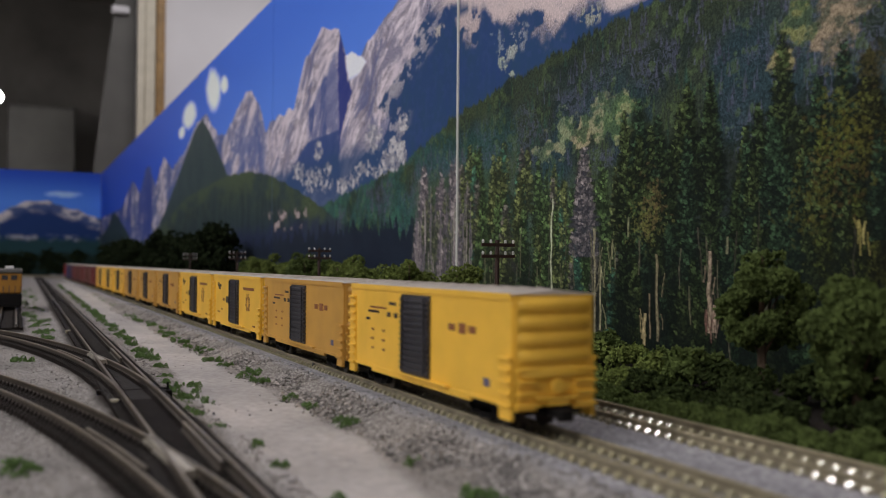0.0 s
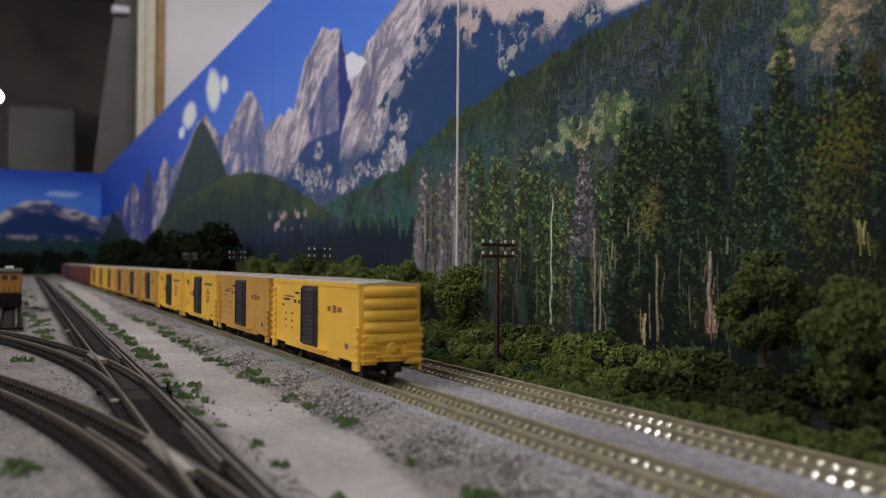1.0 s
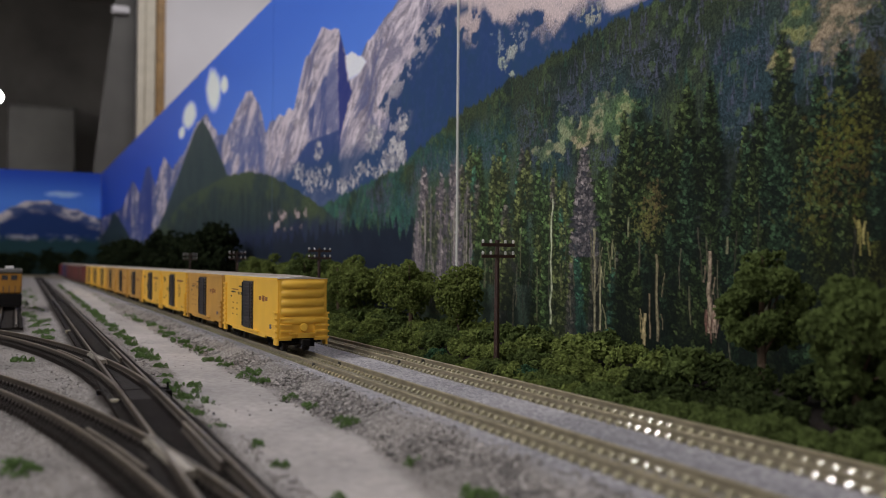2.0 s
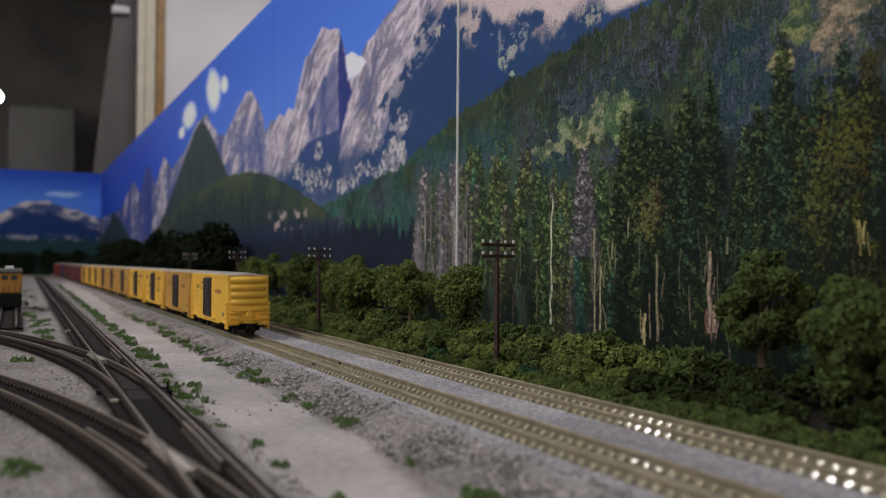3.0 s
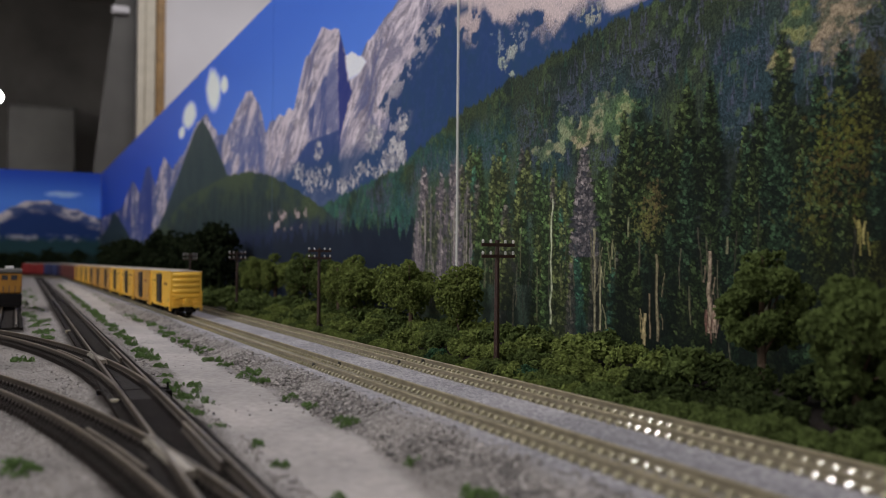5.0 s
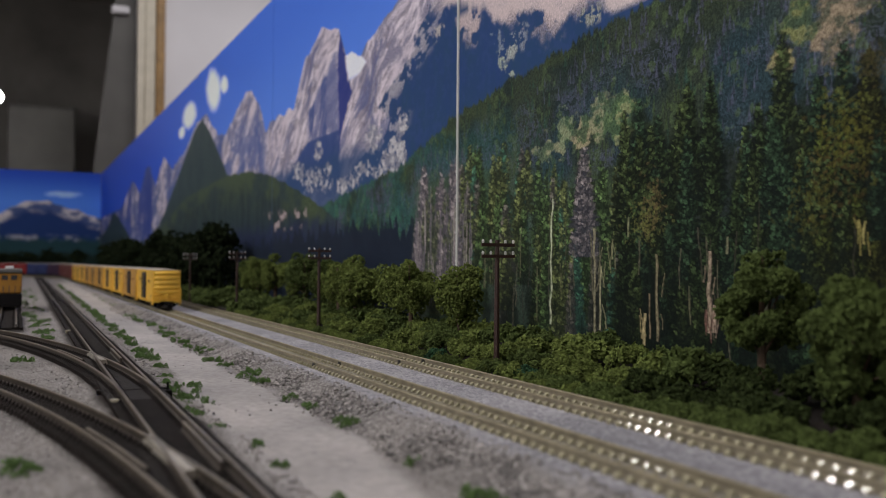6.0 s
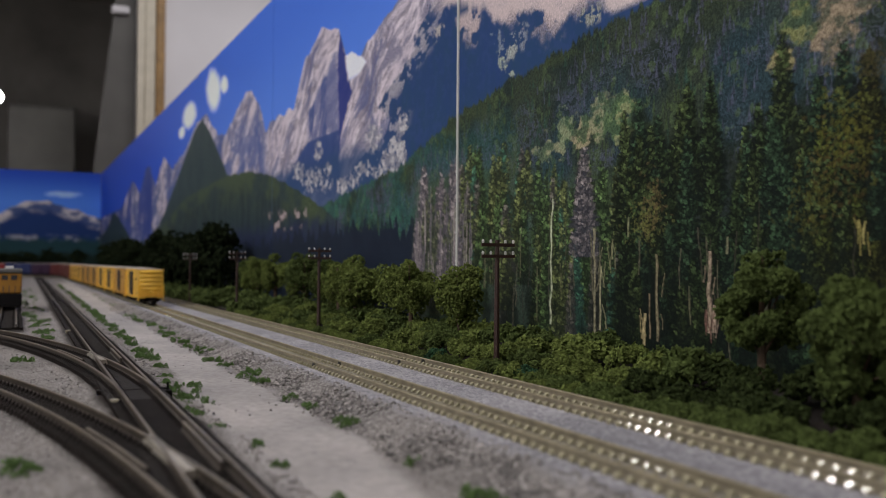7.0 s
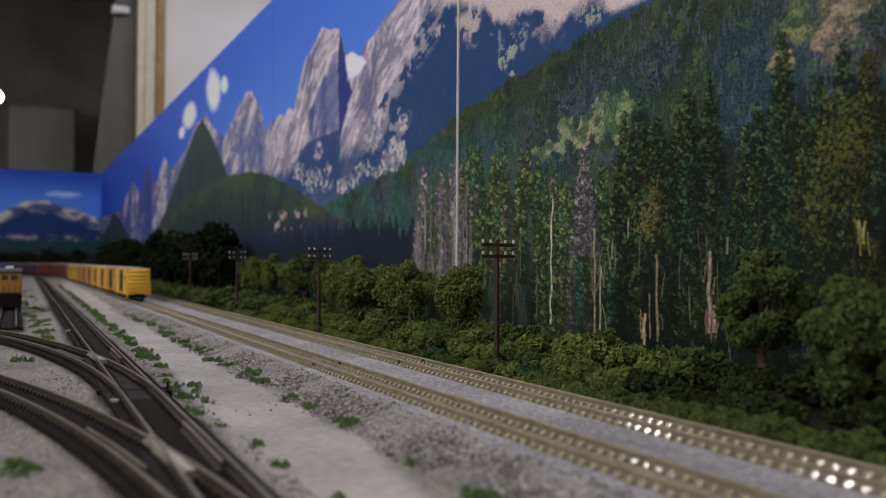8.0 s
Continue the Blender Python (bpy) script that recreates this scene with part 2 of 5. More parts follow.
def paint_long(Y, Z):
    """Colours of the long backdrop at places Y along it and heights Z."""
    rag = (fbm(Y * 90, Z * 90, 3, 4) - 0.5)
    ragged = (fbm(Y * 260, Z * 260, 4, 4) - 0.5)
    col = np.zeros(Y.shape + (3,)) + ink(66, 100, 182)
    col = mixed(col, ink(38, 70, 168), smooth(0.75, 2.0, Y))
    col = mixed(col, ink(92, 128, 200), smooth(0.26, 0.16, Z) * 0.45 * smooth(1.5, 0.9, Y))
    for cy, cz, ry, rz in CLOUDS:
        d = ((Y - cy - 0.5 * (Z - cz)) / ry) ** 2 + ((Z - cz) / rz) ** 2 + .5 * rag
        col = mixed(col, ink(214, 210, 234), smooth(1.2, 0.35, d) * 0.95)
    # granite
    top = line(RIDGE, Y) + 0.008 * (fbm(Y * 60, Y * 0, 5, 4) - 0.5)
    rock = smooth(-0.0008, 0.0008, top - Z)
    g = granite(Y, Z)
    # lesser peaks: light flank towards the far end, blue flank towards the near end
    for apex, w1 in ((.930, .030), (1.13, .05), (1.52, .06), (1.78, .05), (2.0, .06)):
        low = line(RIDGE, np.array([apex])) - Z
        k = smooth(-0.004, 0.004, (apex - Y) + 0.03 * rag - .25 * low) * smooth(0.008, -0.008, (apex - Y) - w1 * (0.5 + np.clip(low, 0, .11) * 7) + .03 * rag)
        g = mixed(g, ink(62, 72, 118), k * (low > -0.02) * 0.8)
    g = mixed(g, ink(72, 82, 124), smooth(.200, .165, Z + .05 * ragged + .02 * rag) * smooth(.86, .90, Y) * smooth(.40, .56, fbm(Y * 34 + Z * 30, Z * 50, 118, 4)) * .85)
    streak = smooth(.42, .56, fbm(Y * 15 + Z * 6, Z * 5, 119, 3)) * smooth(1.3, 1.5, Y)
    g = mixed(g, ink(44, 58, 118), streak * 0.9)
    # the great tower: dusky middle, deep blue near flank
    warp = .012 * rag + .010 * ragged
    dusk = between(Y + warp, Z, DUSK_FAR, SHADE_FAR, .006)
    g = mixed(g, ink(88, 90, 124), dusk * smooth(.22, .46, fbm((Y + .6 * Z) * 130, Z * 60, 121, 4)) * .85)
    g = mixed(g, ink(56, 68, 112), dusk * smooth(.54, .64, fbm((Y + .3 * Z) * 110, Z * 40, 122, 4)) * .85)
    g = mixed(g, ink(36, 46, 104), between(Y + .006 * ragged, Z, SHADE_FAR, TOWER_NEAR, .0022) * .97)
    # low shade with pale boulders under the tower
    under = between(Y + warp, Z, [(0.7401, 0.1342), (0.779, 0.1210), (0.8136, 0.1027), (0.819, 0.0928)], [(0.6587, 0.1246), (0.6582, 0.1092), (0.6537, 0.0909), (0.6496, 0.0822)], .004)
    g = mixed(g, ink(46, 62, 104), under * .92)
    # snow in the notch
    g = mixed(g, ink(208, 200, 214), between(Y + .004 * rag, Z, SNOW_FAR, SNOW_NEAR, .002) * .95)
    col = mixed(col, g, rock)
    # dark blue wooded mountain that covers all right of the granite wall
    navy = smooth(-.0016, .0016, edge(WALL_NEAR, Z) - Y + .020 * rag + .012 * ragged) * smooth(-.001, .001, top - Z) * (Y < .80)
    n = mixed(np.zeros_like(col) + ink(38, 56, 96), ink(40, 62, 84), fbm(Y * 120, Z * 60, 31, 3))
    n = mixed(n, ink(46, 62, 98), smooth(.5, .7, fbm(Y * 300, Z * 300, 32, 3)) * .6)
    # pale ledges and boulders along its border and at its foot
    border = smooth(.034, .004, np.abs(Y - edge(WALL_NEAR, Z) + .010)) * smooth(.055, .075, Z)
    ledge = smooth(.54, .60, fbm((Y + .5 * Z) * 150, Z * 190, 49, 4)) * border
    n = mixed(n, ink(150, 138, 142), ledge * .85)
    # pinkish summit with dark blue ribs and running scree below it
    crest = line([(0.5474, 0.2257), (0.4935, 0.2032), (0.4621, 0.1831), (0.4516, 0.1569), (0.4324, 0.1521), (0.4248, 0.1659), (0.4134, 0.1578), (0.3967, 0.1527), (0.3694, 0.1428), (0.3568, 0.1366), (0.345, 0.1410), (0.323, 0.1430)], Y)
    crest = crest + .016 * rag + .010 * ragged
    pale = smooth(-.004, .010, Z - crest)
    n = mixed(n, ink(168, 146, 142), pale * smooth(.38, .50, fbm(Y * 120, Z * 150, 41, 4)) * smooth(.60, .52, Y))
    body = smooth(-.002, .003, Z - line([(0.462, 0.1790), (0.421, 0.1667), (0.4134, 0.1584), (0.3984, 0.1543), (0.3939, 0.1582), (0.3747, 0.1524), (0.3695, 0.1538), (0.3569, 0.1465), (0.3496, 0.1396), (0.3436, 0.1432), (0.3273, 0.1514)], Y) + .006 * ragged) * smooth(.50, .46, Y)
    n = mixed(n, ink(186, 162, 156), body * (.86 + .14 * fbm(Y * 300, Z * 300, 127, 3)))
    for far, near, tone in VEINS:
        k = between(Y + .010 * ragged + .008 * rag, Z, far, near, .0016) * smooth(.44, .54, fbm(Y * 330, Z * 330, 44, 3))
        n = mixed(n, ink(*tone), k * .85)
    col = mixed(col, n, navy)
    # far skyline behind the slope, pink again
    sky_rock = between(Y + .004 * ragged, Z, [(0.3181, 0.1489), (0.3156, 0.1411), (0.3108, 0.1367)], [(0.2731, 0.1367), (0.2814, 0.1333), (0.2992, 0.1347)], .003)
    col = mixed(col, ink(184, 162, 156), sky_rock)
    # boulder field at the foot of the wall
    foot = smooth(.126, .108, Z + .014 * rag) * smooth(.520, .55, Y) * smooth(.90, .84, Y) * (Z > .05)
    col = mixed(col, ink(44, 64, 96), foot * .9)
    for cy, cz, ry, rz in BOULDERS:
        d = ((Y - cy) / ry) ** 2 + ((Z - cz) / rz) ** 2 + 2.2 * ragged + 1.6 * rag
        k = smooth(1.05, .55, d)
        col = mixed(col, mixed(np.zeros_like(col) + ink(118, 112, 120), ink(176, 164, 160), smooth(.4, .6, fbm(Y * 240, Z * 280, 52, 4))), k * smooth(.34, .44, fbm(Y * 200, Z * 240, 50, 3)) * .92)
    # wooded slope coming down from the near side, its ranks of stems upright
    slo = smooth(-0.0012, 0.0012, line(SLOPE, Y) + 0.005 * rag + .006 * (fbm(Y * 500, Y * 0, 57, 3) - .5) - Z)
    depth = line(SLOPE, Y) - Z
    stems = fbm(Y * 560 + 40 * rag, Z * 170, 67, 4)
    s = mixed(np.zeros_like(col) + ink(36, 44, 38), ink(52, 58, 44), smooth(.35, .65, fbm(Y * 50, Z * 60, 59, 4)))
    s = mixed(s, ink(62, 68, 44), smooth(.45, .62, fbm(Y * 45, Z * 70, 60, 3)) * smooth(.024, .006, depth) * .7)
    s = mixed(s, ink(44, 60, 66), smooth(.42, .62, fbm(Y * 34 + 3, Z * 30, 61, 3)) * smooth(.008, .03, depth) * .75)
    s = mixed(s, ink(48, 84, 78), smooth(.34, .42, Y) * smooth(.118, .09, Z + .02 * rag) * smooth(.35, .55, fbm(Y * 40, Z * 50, 73, 3)) * .7)
    s = mixed(s, ink(60, 94, 74), smooth(.48, .56, Y) * smooth(.098, .075, Z + .02 * rag) * smooth(.38, .56, fbm(Y * 60, Z * 50, 74, 3)) * .8)
    dead = smooth(.50, .64, fbm(Y * 26, Z * 34, 71, 3)) * smooth(.006, .022, depth)
    s = mixed(s, ink(74, 74, 88), smooth(.40, .66, stems) * dead * .65)
    s = mixed(s, ink(24, 31, 32), smooth(.50, .36, stems) * .45)
    s = mixed(s, ink(80, 92, 58), smooth(.60, .70, fbm(Y * 240, Z * 200, 75, 3)) * .45)
    col = mixed(col, s * .90, slo)
    # grey-green hill and spire
    sp = smooth(-0.001, 0.001, line(SPIRE, Y) + 0.004 * rag - Z)
    col = mixed(col, mixed(np.zeros_like(col) + ink(40, 50, 54), ink(56, 66, 62), fbm(Y * 40, Z * 20, 97, 4)), sp)
    sp = smooth(-0.001, 0.001, line([(3.0, .09), (2.6, .12), (2.42, .158), (2.3, .14), (2.0, .075), (1.9, .04)], Y) + 0.006 * rag - Z)
    col = mixed(col, mixed(np.zeros_like(col) + ink(34, 46, 56), ink(48, 60, 56), fbm(Y * 30, Z * 30, 98, 4)), sp)
    hi = smooth(-0.001, 0.001, line(HILL, Y) + 0.005 * rag - Z)
    below = line(HILL, Y) - Z
    h = mixed(np.zeros_like(col) + ink(44, 54, 52), ink(62, 70, 50), smooth(.4, .65, fbm(Y * 22, Z * 60, 101, 4)) * smooth(.05, .01, below))
    h = mixed(h, ink(64, 72, 48), smooth(.45, .62, fbm(Y * 60, Z * 40, 102, 3)) * smooth(.018, .004, below) * .6)
    h = mixed(h, ink(30, 36, 40), smooth(.50, .60, fbm(Y * 170, Z * 24, 157, 3)) * smooth(.008, .03, below) * .7)
    h = mixed(h, ink(36, 40, 62), smooth(.078, .058, Z + .02 * rag) * 0.85)
    h = mixed(h, ink(150, 128, 124), smooth(.58, .66, fbm(Y * 90, Z * 160, 103, 3)) * smooth(.012, .004, np.abs(Z - .072)) * smooth(.72, .76, Y) * smooth(.9, .86, Y))
    col = mixed(col, h, hi)
    bank = smooth(-0.001, 0.001, line(BANK, Y) + 0.026 * (fbm(Y * 190, Y * 0, 107, 3) - .5) - Z)
    col = mixed(col, mixed(np.zeros_like(col) + ink(22, 27, 38), ink(32, 38, 48), fbm(Y * 60, Z * 60, 109, 3)), bank)
    return col


CLOUDS = [(1.153, 0.2478, .046, .030), (1.325, 0.2408, .062, .020), (1.085, 0.2428, .022, .012), (1.387, 0.2246, .03, .010)]
VEINS = [([(0.3937, 0.1470), (0.3993, 0.1370), (0.4005, 0.1343)], [(0.3881, 0.1457), (0.3897, 0.1372), (0.3918, 0.1326)], (150, 146, 136)),
         ([(0.4083, 0.1411), (0.407, 0.1342), (0.3975, 0.1267), (0.3945, 0.1220)], [(0.4005, 0.1395), (0.4004, 0.1329), (0.3918, 0.1257), (0.3895, 0.1211)], (150, 150, 130)),
         ([(0.4157, 0.1520), (0.4083, 0.1445), (0.4058, 0.1397)], [(0.406, 0.1498), (0.4012, 0.1430), (0.3988, 0.1383)], (120, 122, 128)),
         ([(0.3881, 0.1499), (0.3864, 0.1412), (0.3841, 0.1366)], [(0.3788, 0.1477), (0.3798, 0.1398), (0.3798, 0.1357)], (128, 126, 130)),
         ([(0.4864, 0.1713), (0.4878, 0.1623)], [(0.4738, 0.1683), (0.483, 0.1612)], (166, 150, 140)),
         ([(0.335, 0.1436), (0.3315, 0.1378), (0.3289, 0.1353)], [(0.318, 0.1394), (0.318, 0.1346), (0.3229, 0.1339)], (140, 134, 120))]
BOULDERS = [(0.5544, 0.0976, .030, .010), (0.5448, 0.1075, .016, .007), (0.6082, 0.0995, .022, .006), (0.5862, 0.1188, .018, .012), (0.6259, 0.0929, .018, .006), (0.6498, 0.0906, .020, .007),
            (0.7262, 0.1019, .034, .010), (0.7681, 0.1126, .016, .008), (0.6858, 0.1065, .010, .006), (0.554, 0.0817, .012, .005), (0.7114, 0.1235, .012, .009), (0.5337, 0.1206, .010, .007), (0.6854, 0.0933, .014, .006)]


def detail(col, ys, zs):
    """How much print grain shows: none in the sky, most in rock and forest."""
    blue = col[..., 2] / (col.sum(-1) + 1e-6)
    return smooth(.56, .44, blue) * (1 - .75 * smooth(.45, .75, col.max(-1)))


def stamp(Y, Z, col, ys, zs, cy, cz, ry, rz, shape, colour, strength=1.0):
    """Blend colour into the window round (cy, cz) where shape(dy, dz) is positive."""
    j0, j1 = np.searchsorted(ys, (cy - ry, cy + ry))
    i0, i1 = np.searchsorted(zs, (cz - rz, cz + rz))
    if j1 - j0 < 1 or i1 - i0 < 1:
        return
    sl = (slice(i0, i1), slice(j0, j1))
    k = np.clip(shape(Y[sl] - cy, Z[sl] - cz), 0, 1)[..., None] * strength
    col[sl] = col[sl] * (1 - k) + colour * k


def dab(Y, Z, col, ys, zs, cy, cz, ry, rz, lean, colour, strength):
    """One soft leaning brush-sized clump of needles."""
    stamp(Y, Z, col, ys, zs, cy, cz, ry * 1.4, rz * 1.4, lambda dy, dz: 2.2 * (1.2 - (dy / ry) ** 2 - ((dz + lean * dy) / rz) ** 2), colour, strength)


def conifer(Y, Z, col, ys, zs, y, base, height, width, dark, light, rng, cover=1.0, spread=1.0):
    """A photographed conifer: a dark ragged body with boughs of lit needles over it."""
    grow = (.2 + y) / .40                      # the picture's scale grows along the panel
    stamp(Y, Z, col, ys, zs, y, base + height / 2, width * 1.5, height / 2,
          lambda dy, dz: (width * (.25 + 1.0 * np.clip(.5 - dz / height, 0, 1) ** .8) * (.55 + .9 * field(dz * 900 + y * 999, dy * 0, 7)) - np.abs(dy)) / (width * .25), dark, .9 * spread)
    swell = rng.uniform(0, 6.3)

    def lit(up, off):
        return .62 + .55 * math.sin(up * height * 900 + swell + 2.2 * off) * math.sin(off * 3.1 + swell + up * 5)

    ry, rz = .00062 * grow ** 1.7, .00048 * grow
    count = int(cover * .50 * height * width / (ry * rz))
    for n in range(count):
        up = 1 - rng.random() ** .75
        half = width * (.16 + .95 * (1 - up) ** .8)
        off = rng.uniform(-1, 1)
        tone = rng.random() * (.65 + .35 * up)
        tone = min(1.2, tone ** 1.7 * (1.6 if off > -.2 else 1.0) * lit(up, off))
        c = dark * .6 + (light - dark * .6) * tone
        dab(Y, Z, col, ys, zs, y + off * half, base + up * height, ry * rng.uniform(.5, 1.7), rz * rng.uniform(.5, 1.5), -.4 * off + rng.uniform(-.4, .4), c, .62 * spread)


def trunk(Y, Z, col, ys, zs, y, base, height, width, colour, lean, seed):
    stamp(Y, Z, col, ys, zs, y, base + height / 2, abs(lean) * height + width * 6 + .002, height / 2,
          lambda dy, dz: smooth(width, width * 0.45, np.abs(dy - lean * dz - 0.0012 * (field(dz * 160 + seed, dz * 0, seed) - .5))) * (.55 + .6 * field(dz * 700 + seed, dz * 0, seed + 3)), colour, 0.85)


GREENS = [(ink(15, 20, 13), ink(84, 94, 54)), (ink(12, 16, 12), ink(68, 82, 48)), (ink(15, 21, 17), ink(66, 86, 58)), (ink(18, 20, 11), ink(78, 84, 38))]
# crown tops of the tall near stand
STAND = [(0.3084, 0.0861), (0.3008, 0.0965), (0.2947, 0.1130), (0.2882, 0.1133), (0.2795, 0.0975), (0.2681, 0.0998), (0.2558, 0.1007), (0.2415, 0.0923), (0.234, 0.0816), (0.2284, 0.0929), (0.2215, 0.1035), (0.2162, 0.1127), (0.2111, 0.0996), (0.1984, 0.0961), (0.1907, 0.1015), (0.1735, 0.1004)]
# tops of the thin stand further along
THIN = [(0.4605, 0.0892), (0.4341, 0.0951), (0.4148, 0.0863), (0.3999, 0.0947), (0.3792, 0.0890), (0.3636, 0.0773), (0.3443, 0.0755), (0.3288, 0.0833), (0.3103, 0.0759), (0.2952, 0.0845)]


def paint_trees(Y, Z, col, ys, zs):
    """The photographed forest in front of the slope."""
    rng = random.Random(8)
    # small ranks of spruce and grey dead stems on the slope above
    for n in range(1500):
        y = rng.uniform(.12, .66)
        roof = float(line(SLOPE, np.array([y]))[0])
        floor_ = max(.03, float(line(STAND, np.array([y]))[0]) - .02) if y < .31 else .055
        base = rng.uniform(floor_, roof - .006) if roof - .006 > floor_ else floor_
        height = rng.uniform(.004, .009) * (.55 + y)
        kind = field(np.array([y * 30]), np.array([base * 45]), 77)[0] + rng.uniform(-.1, .1)
        c = ink(76, 74, 88) if kind > .66 else ink(66, 76, 44) if kind < .42 else ink(46, 68, 56)
        c = c * rng.uniform(.45, 1.1)
        w = height * rng.uniform(.10, .20)
        stamp(Y, Z, col, ys, zs, y, base + height / 2, w, height / 2, lambda dy, dz: (w * (.6 - dz / height) - np.abs(dy)) / (w * .4), c, .6)
    # sunlit clearing and bare rock
    for cy, cz, ry, rz, ca, cb in GLADES:
        d = ((Y - cy) / ry) ** 2 + ((Z - cz) / rz) ** 2 + 4.2 * (fbm(Y * 170, Z * 220, 149, 4) - .5)
        k = smooth(1.2, .35, d) * .62
        grain = fbm(Y * 240, Z * 320, 151, 4)
        col[...] = mixed(col, ink(*ca), k)
        col[...] = mixed(col, ink(*cb), k * smooth(.47, .58, grain))
        col[...] = mixed(col, ink(40, 56, 46), k * smooth(.45, .36, grain) * .85)
    # the thin mixed stand, far ranks first, with teal haze between the crowns
    haze = smooth(.0, .012, line(THIN, Y) - Z) * smooth(.285, .31, Y) * smooth(.520, .505, Y)
    col[...] = mixed(col, ink(64, 74, 48), haze * .6)
    for rank in range(4):
        for n in range(34):
            y = rng.uniform(.285, .512)
            height = rng.uniform(.028, .050)
            base = float(line(THIN, np.array([y]))[0]) - height - rank * .013 + rng.uniform(-.006, .004)
            kind = rng.random()
            if y > .452:
                dark, light = (ink(62, 56, 60), ink(140, 122, 116)) if kind < .6 else (ink(40, 44, 36), ink(96, 94, 66))
            elif kind < .45:
                dark, light = ink(28, 32, 20), ink(106, 108, 64)
            elif kind < .75:
                dark, light = ink(22, 29, 18), ink(84, 100, 58)
            elif kind < .88:
                dark, light = ink(30, 46, 40), ink(70, 104, 78)
            else:
                dark, light = ink(40, 38, 36), ink(98, 88, 78)
            conifer(Y, Z, col, ys, zs, y, base, height, height * rng.uniform(.13, .2) * (.4 + 1.5 * y), dark * 1.25, light * 2.0, rng, .9, .9)
    # a tall bleached dead tree
    conifer(Y, Z, col, ys, zs, 0.3294, 0.0367, 0.0833 - 0.0367, .010, ink(48, 46, 52), ink(164, 146, 138), rng, 1.3)
    # the tall dark stand, far ranks first
    col[...] = mixed(col, ink(26, 31, 18), smooth(.0, .01, line(STAND, Y) - .012 - Z) * smooth(.315, .295, Y) * .8)
    for rank in range(6):
        for n in range(30):
            y = rng.uniform(.105, .305)
            height = rng.uniform(.030, .052)
            base = float(line(STAND, np.array([y]))[0]) - height - rank * .0145 + rng.uniform(-.008, .002)
            dark, light = rng.choice(GREENS[:3] if y > .205 else GREENS)
            if y < .19 and rng.random() < .5:
                dark, light = ink(18, 18, 11), ink(78, 78, 36)
            fade = 1.25 - .06 * rank
            conifer(Y, Z, col, ys, zs, y, base, height, height * rng.uniform(.13, .19), dark, light * fade * (1 - .35 * max(0, min(1, (.205 - y) / .04))), rng, 1.0)
    # rusty and yellowing boughs
    for cy, cz, ry, rz, c in RUST:
        for n in range(130):
            dab(Y, Z, col, ys, zs, cy + rng.gauss(0, ry), cz + rng.gauss(0, rz), .0007 * rng.uniform(.5, 1.8), .0005 * rng.uniform(.5, 1.8), rng.uniform(-.8, .8), ink(*c) * rng.uniform(.35, .9), .35)
    # deep shade low between the stems
    low = smooth(.046, .012, Z + .03 * (fbm(Y * 60, Z * 40, 131, 3) - .5)) * smooth(.46, .42, Y)
    gap = smooth(.42, .58, fbm(Y * 110, Z * 34, 137, 3))
    col[...] = mixed(col, ink(16, 20, 17), low * (.18 + .62 * gap))
    for n in range(46):
        y = rng.uniform(.13, .44)
        trunk(Y, Z, col, ys, zs, y, rng.uniform(-.005, .03), rng.uniform(.010, .026), rng.uniform(.0003, .0006),
              ink(*rng.choice([(84, 76, 60), (66, 58, 48), (96, 88, 66), (52, 46, 38)])), rng.uniform(-.08, .08), n)
    # pale bare trunks that stand out, with broken boughs
    for foot_y, foot_z, top, width, tone in BARE:
        c = ink(*tone)
        trunk(Y, Z, col, ys, zs, foot_y, foot_z, top - foot_z, width, c, rng.uniform(-.03, .03), rng.randrange(99))
        if width > .0007:
            for n in range(3):
                z0 = rng.uniform(foot_z + .2 * (top - foot_z), top)
                trunk(Y, Z, col, ys, zs, foot_y + rng.uniform(-.004, .004), z0 - .006, rng.uniform(.005, .012), .0005, c * .6, rng.uniform(-.35, .35), n)
    trunk(Y, Z, col, ys, zs, 0.3554, 0.0061, 0.0631 - 0.0061, .0008, ink(190, 186, 152), -.02, 5)
    # bleached dead stand beside the dark bank
    for n in range(70):
        y = rng.uniform(.435, .515)
        trunk(Y, Z, col, ys, zs, y, rng.uniform(.01, .055), rng.uniform(.012, .035), rng.uniform(.0005, .001),
              ink(*rng.choice([(140, 124, 118), (110, 98, 98), (90, 80, 86)])), rng.uniform(-.05, .05), n)


GLADES = [(0.3563, 0.0864, .014, .007, (104, 110, 78), (146, 136, 104)), (0.3311, 0.0901, .012, .008, (108, 112, 76), (160, 138, 108)), (0.3164, 0.0965, .014, .011, (92, 104, 72), (134, 124, 96)), (0.3027, 0.0911, .012, .008, (92, 108, 66), (136, 130, 90)),
          (0.3445, 0.0944, .008, .010, (84, 98, 68), (120, 122, 92)), (0.2174, 0.1000, .006, .005, (112, 102, 66), (140, 124, 84)), (0.1984, 0.1029, .008, .010, (116, 98, 78), (138, 116, 92)), (0.1923, 0.1098, .010, .010, (120, 102, 80), (136, 116, 94)),
          (0.2104, 0.1083, .006, .008, (84, 92, 54), (116, 110, 66))]
RUST = [(0.2827, 0.0559, .004, .006, (116, 96, 62)), (0.2878, 0.0496, .006, .005, (128, 122, 66)), (0.1953, 0.0637, .006, .008, (96, 76, 40)), (0.1826, 0.0913, .003, .003, (70, 62, 36)),
        (0.1964, 0.0772, .004, .008, (104, 100, 40)), (0.207, 0.0526, .005, .006, (96, 90, 40)), (0.1903, 0.0697, .004, .006, (98, 92, 38))]
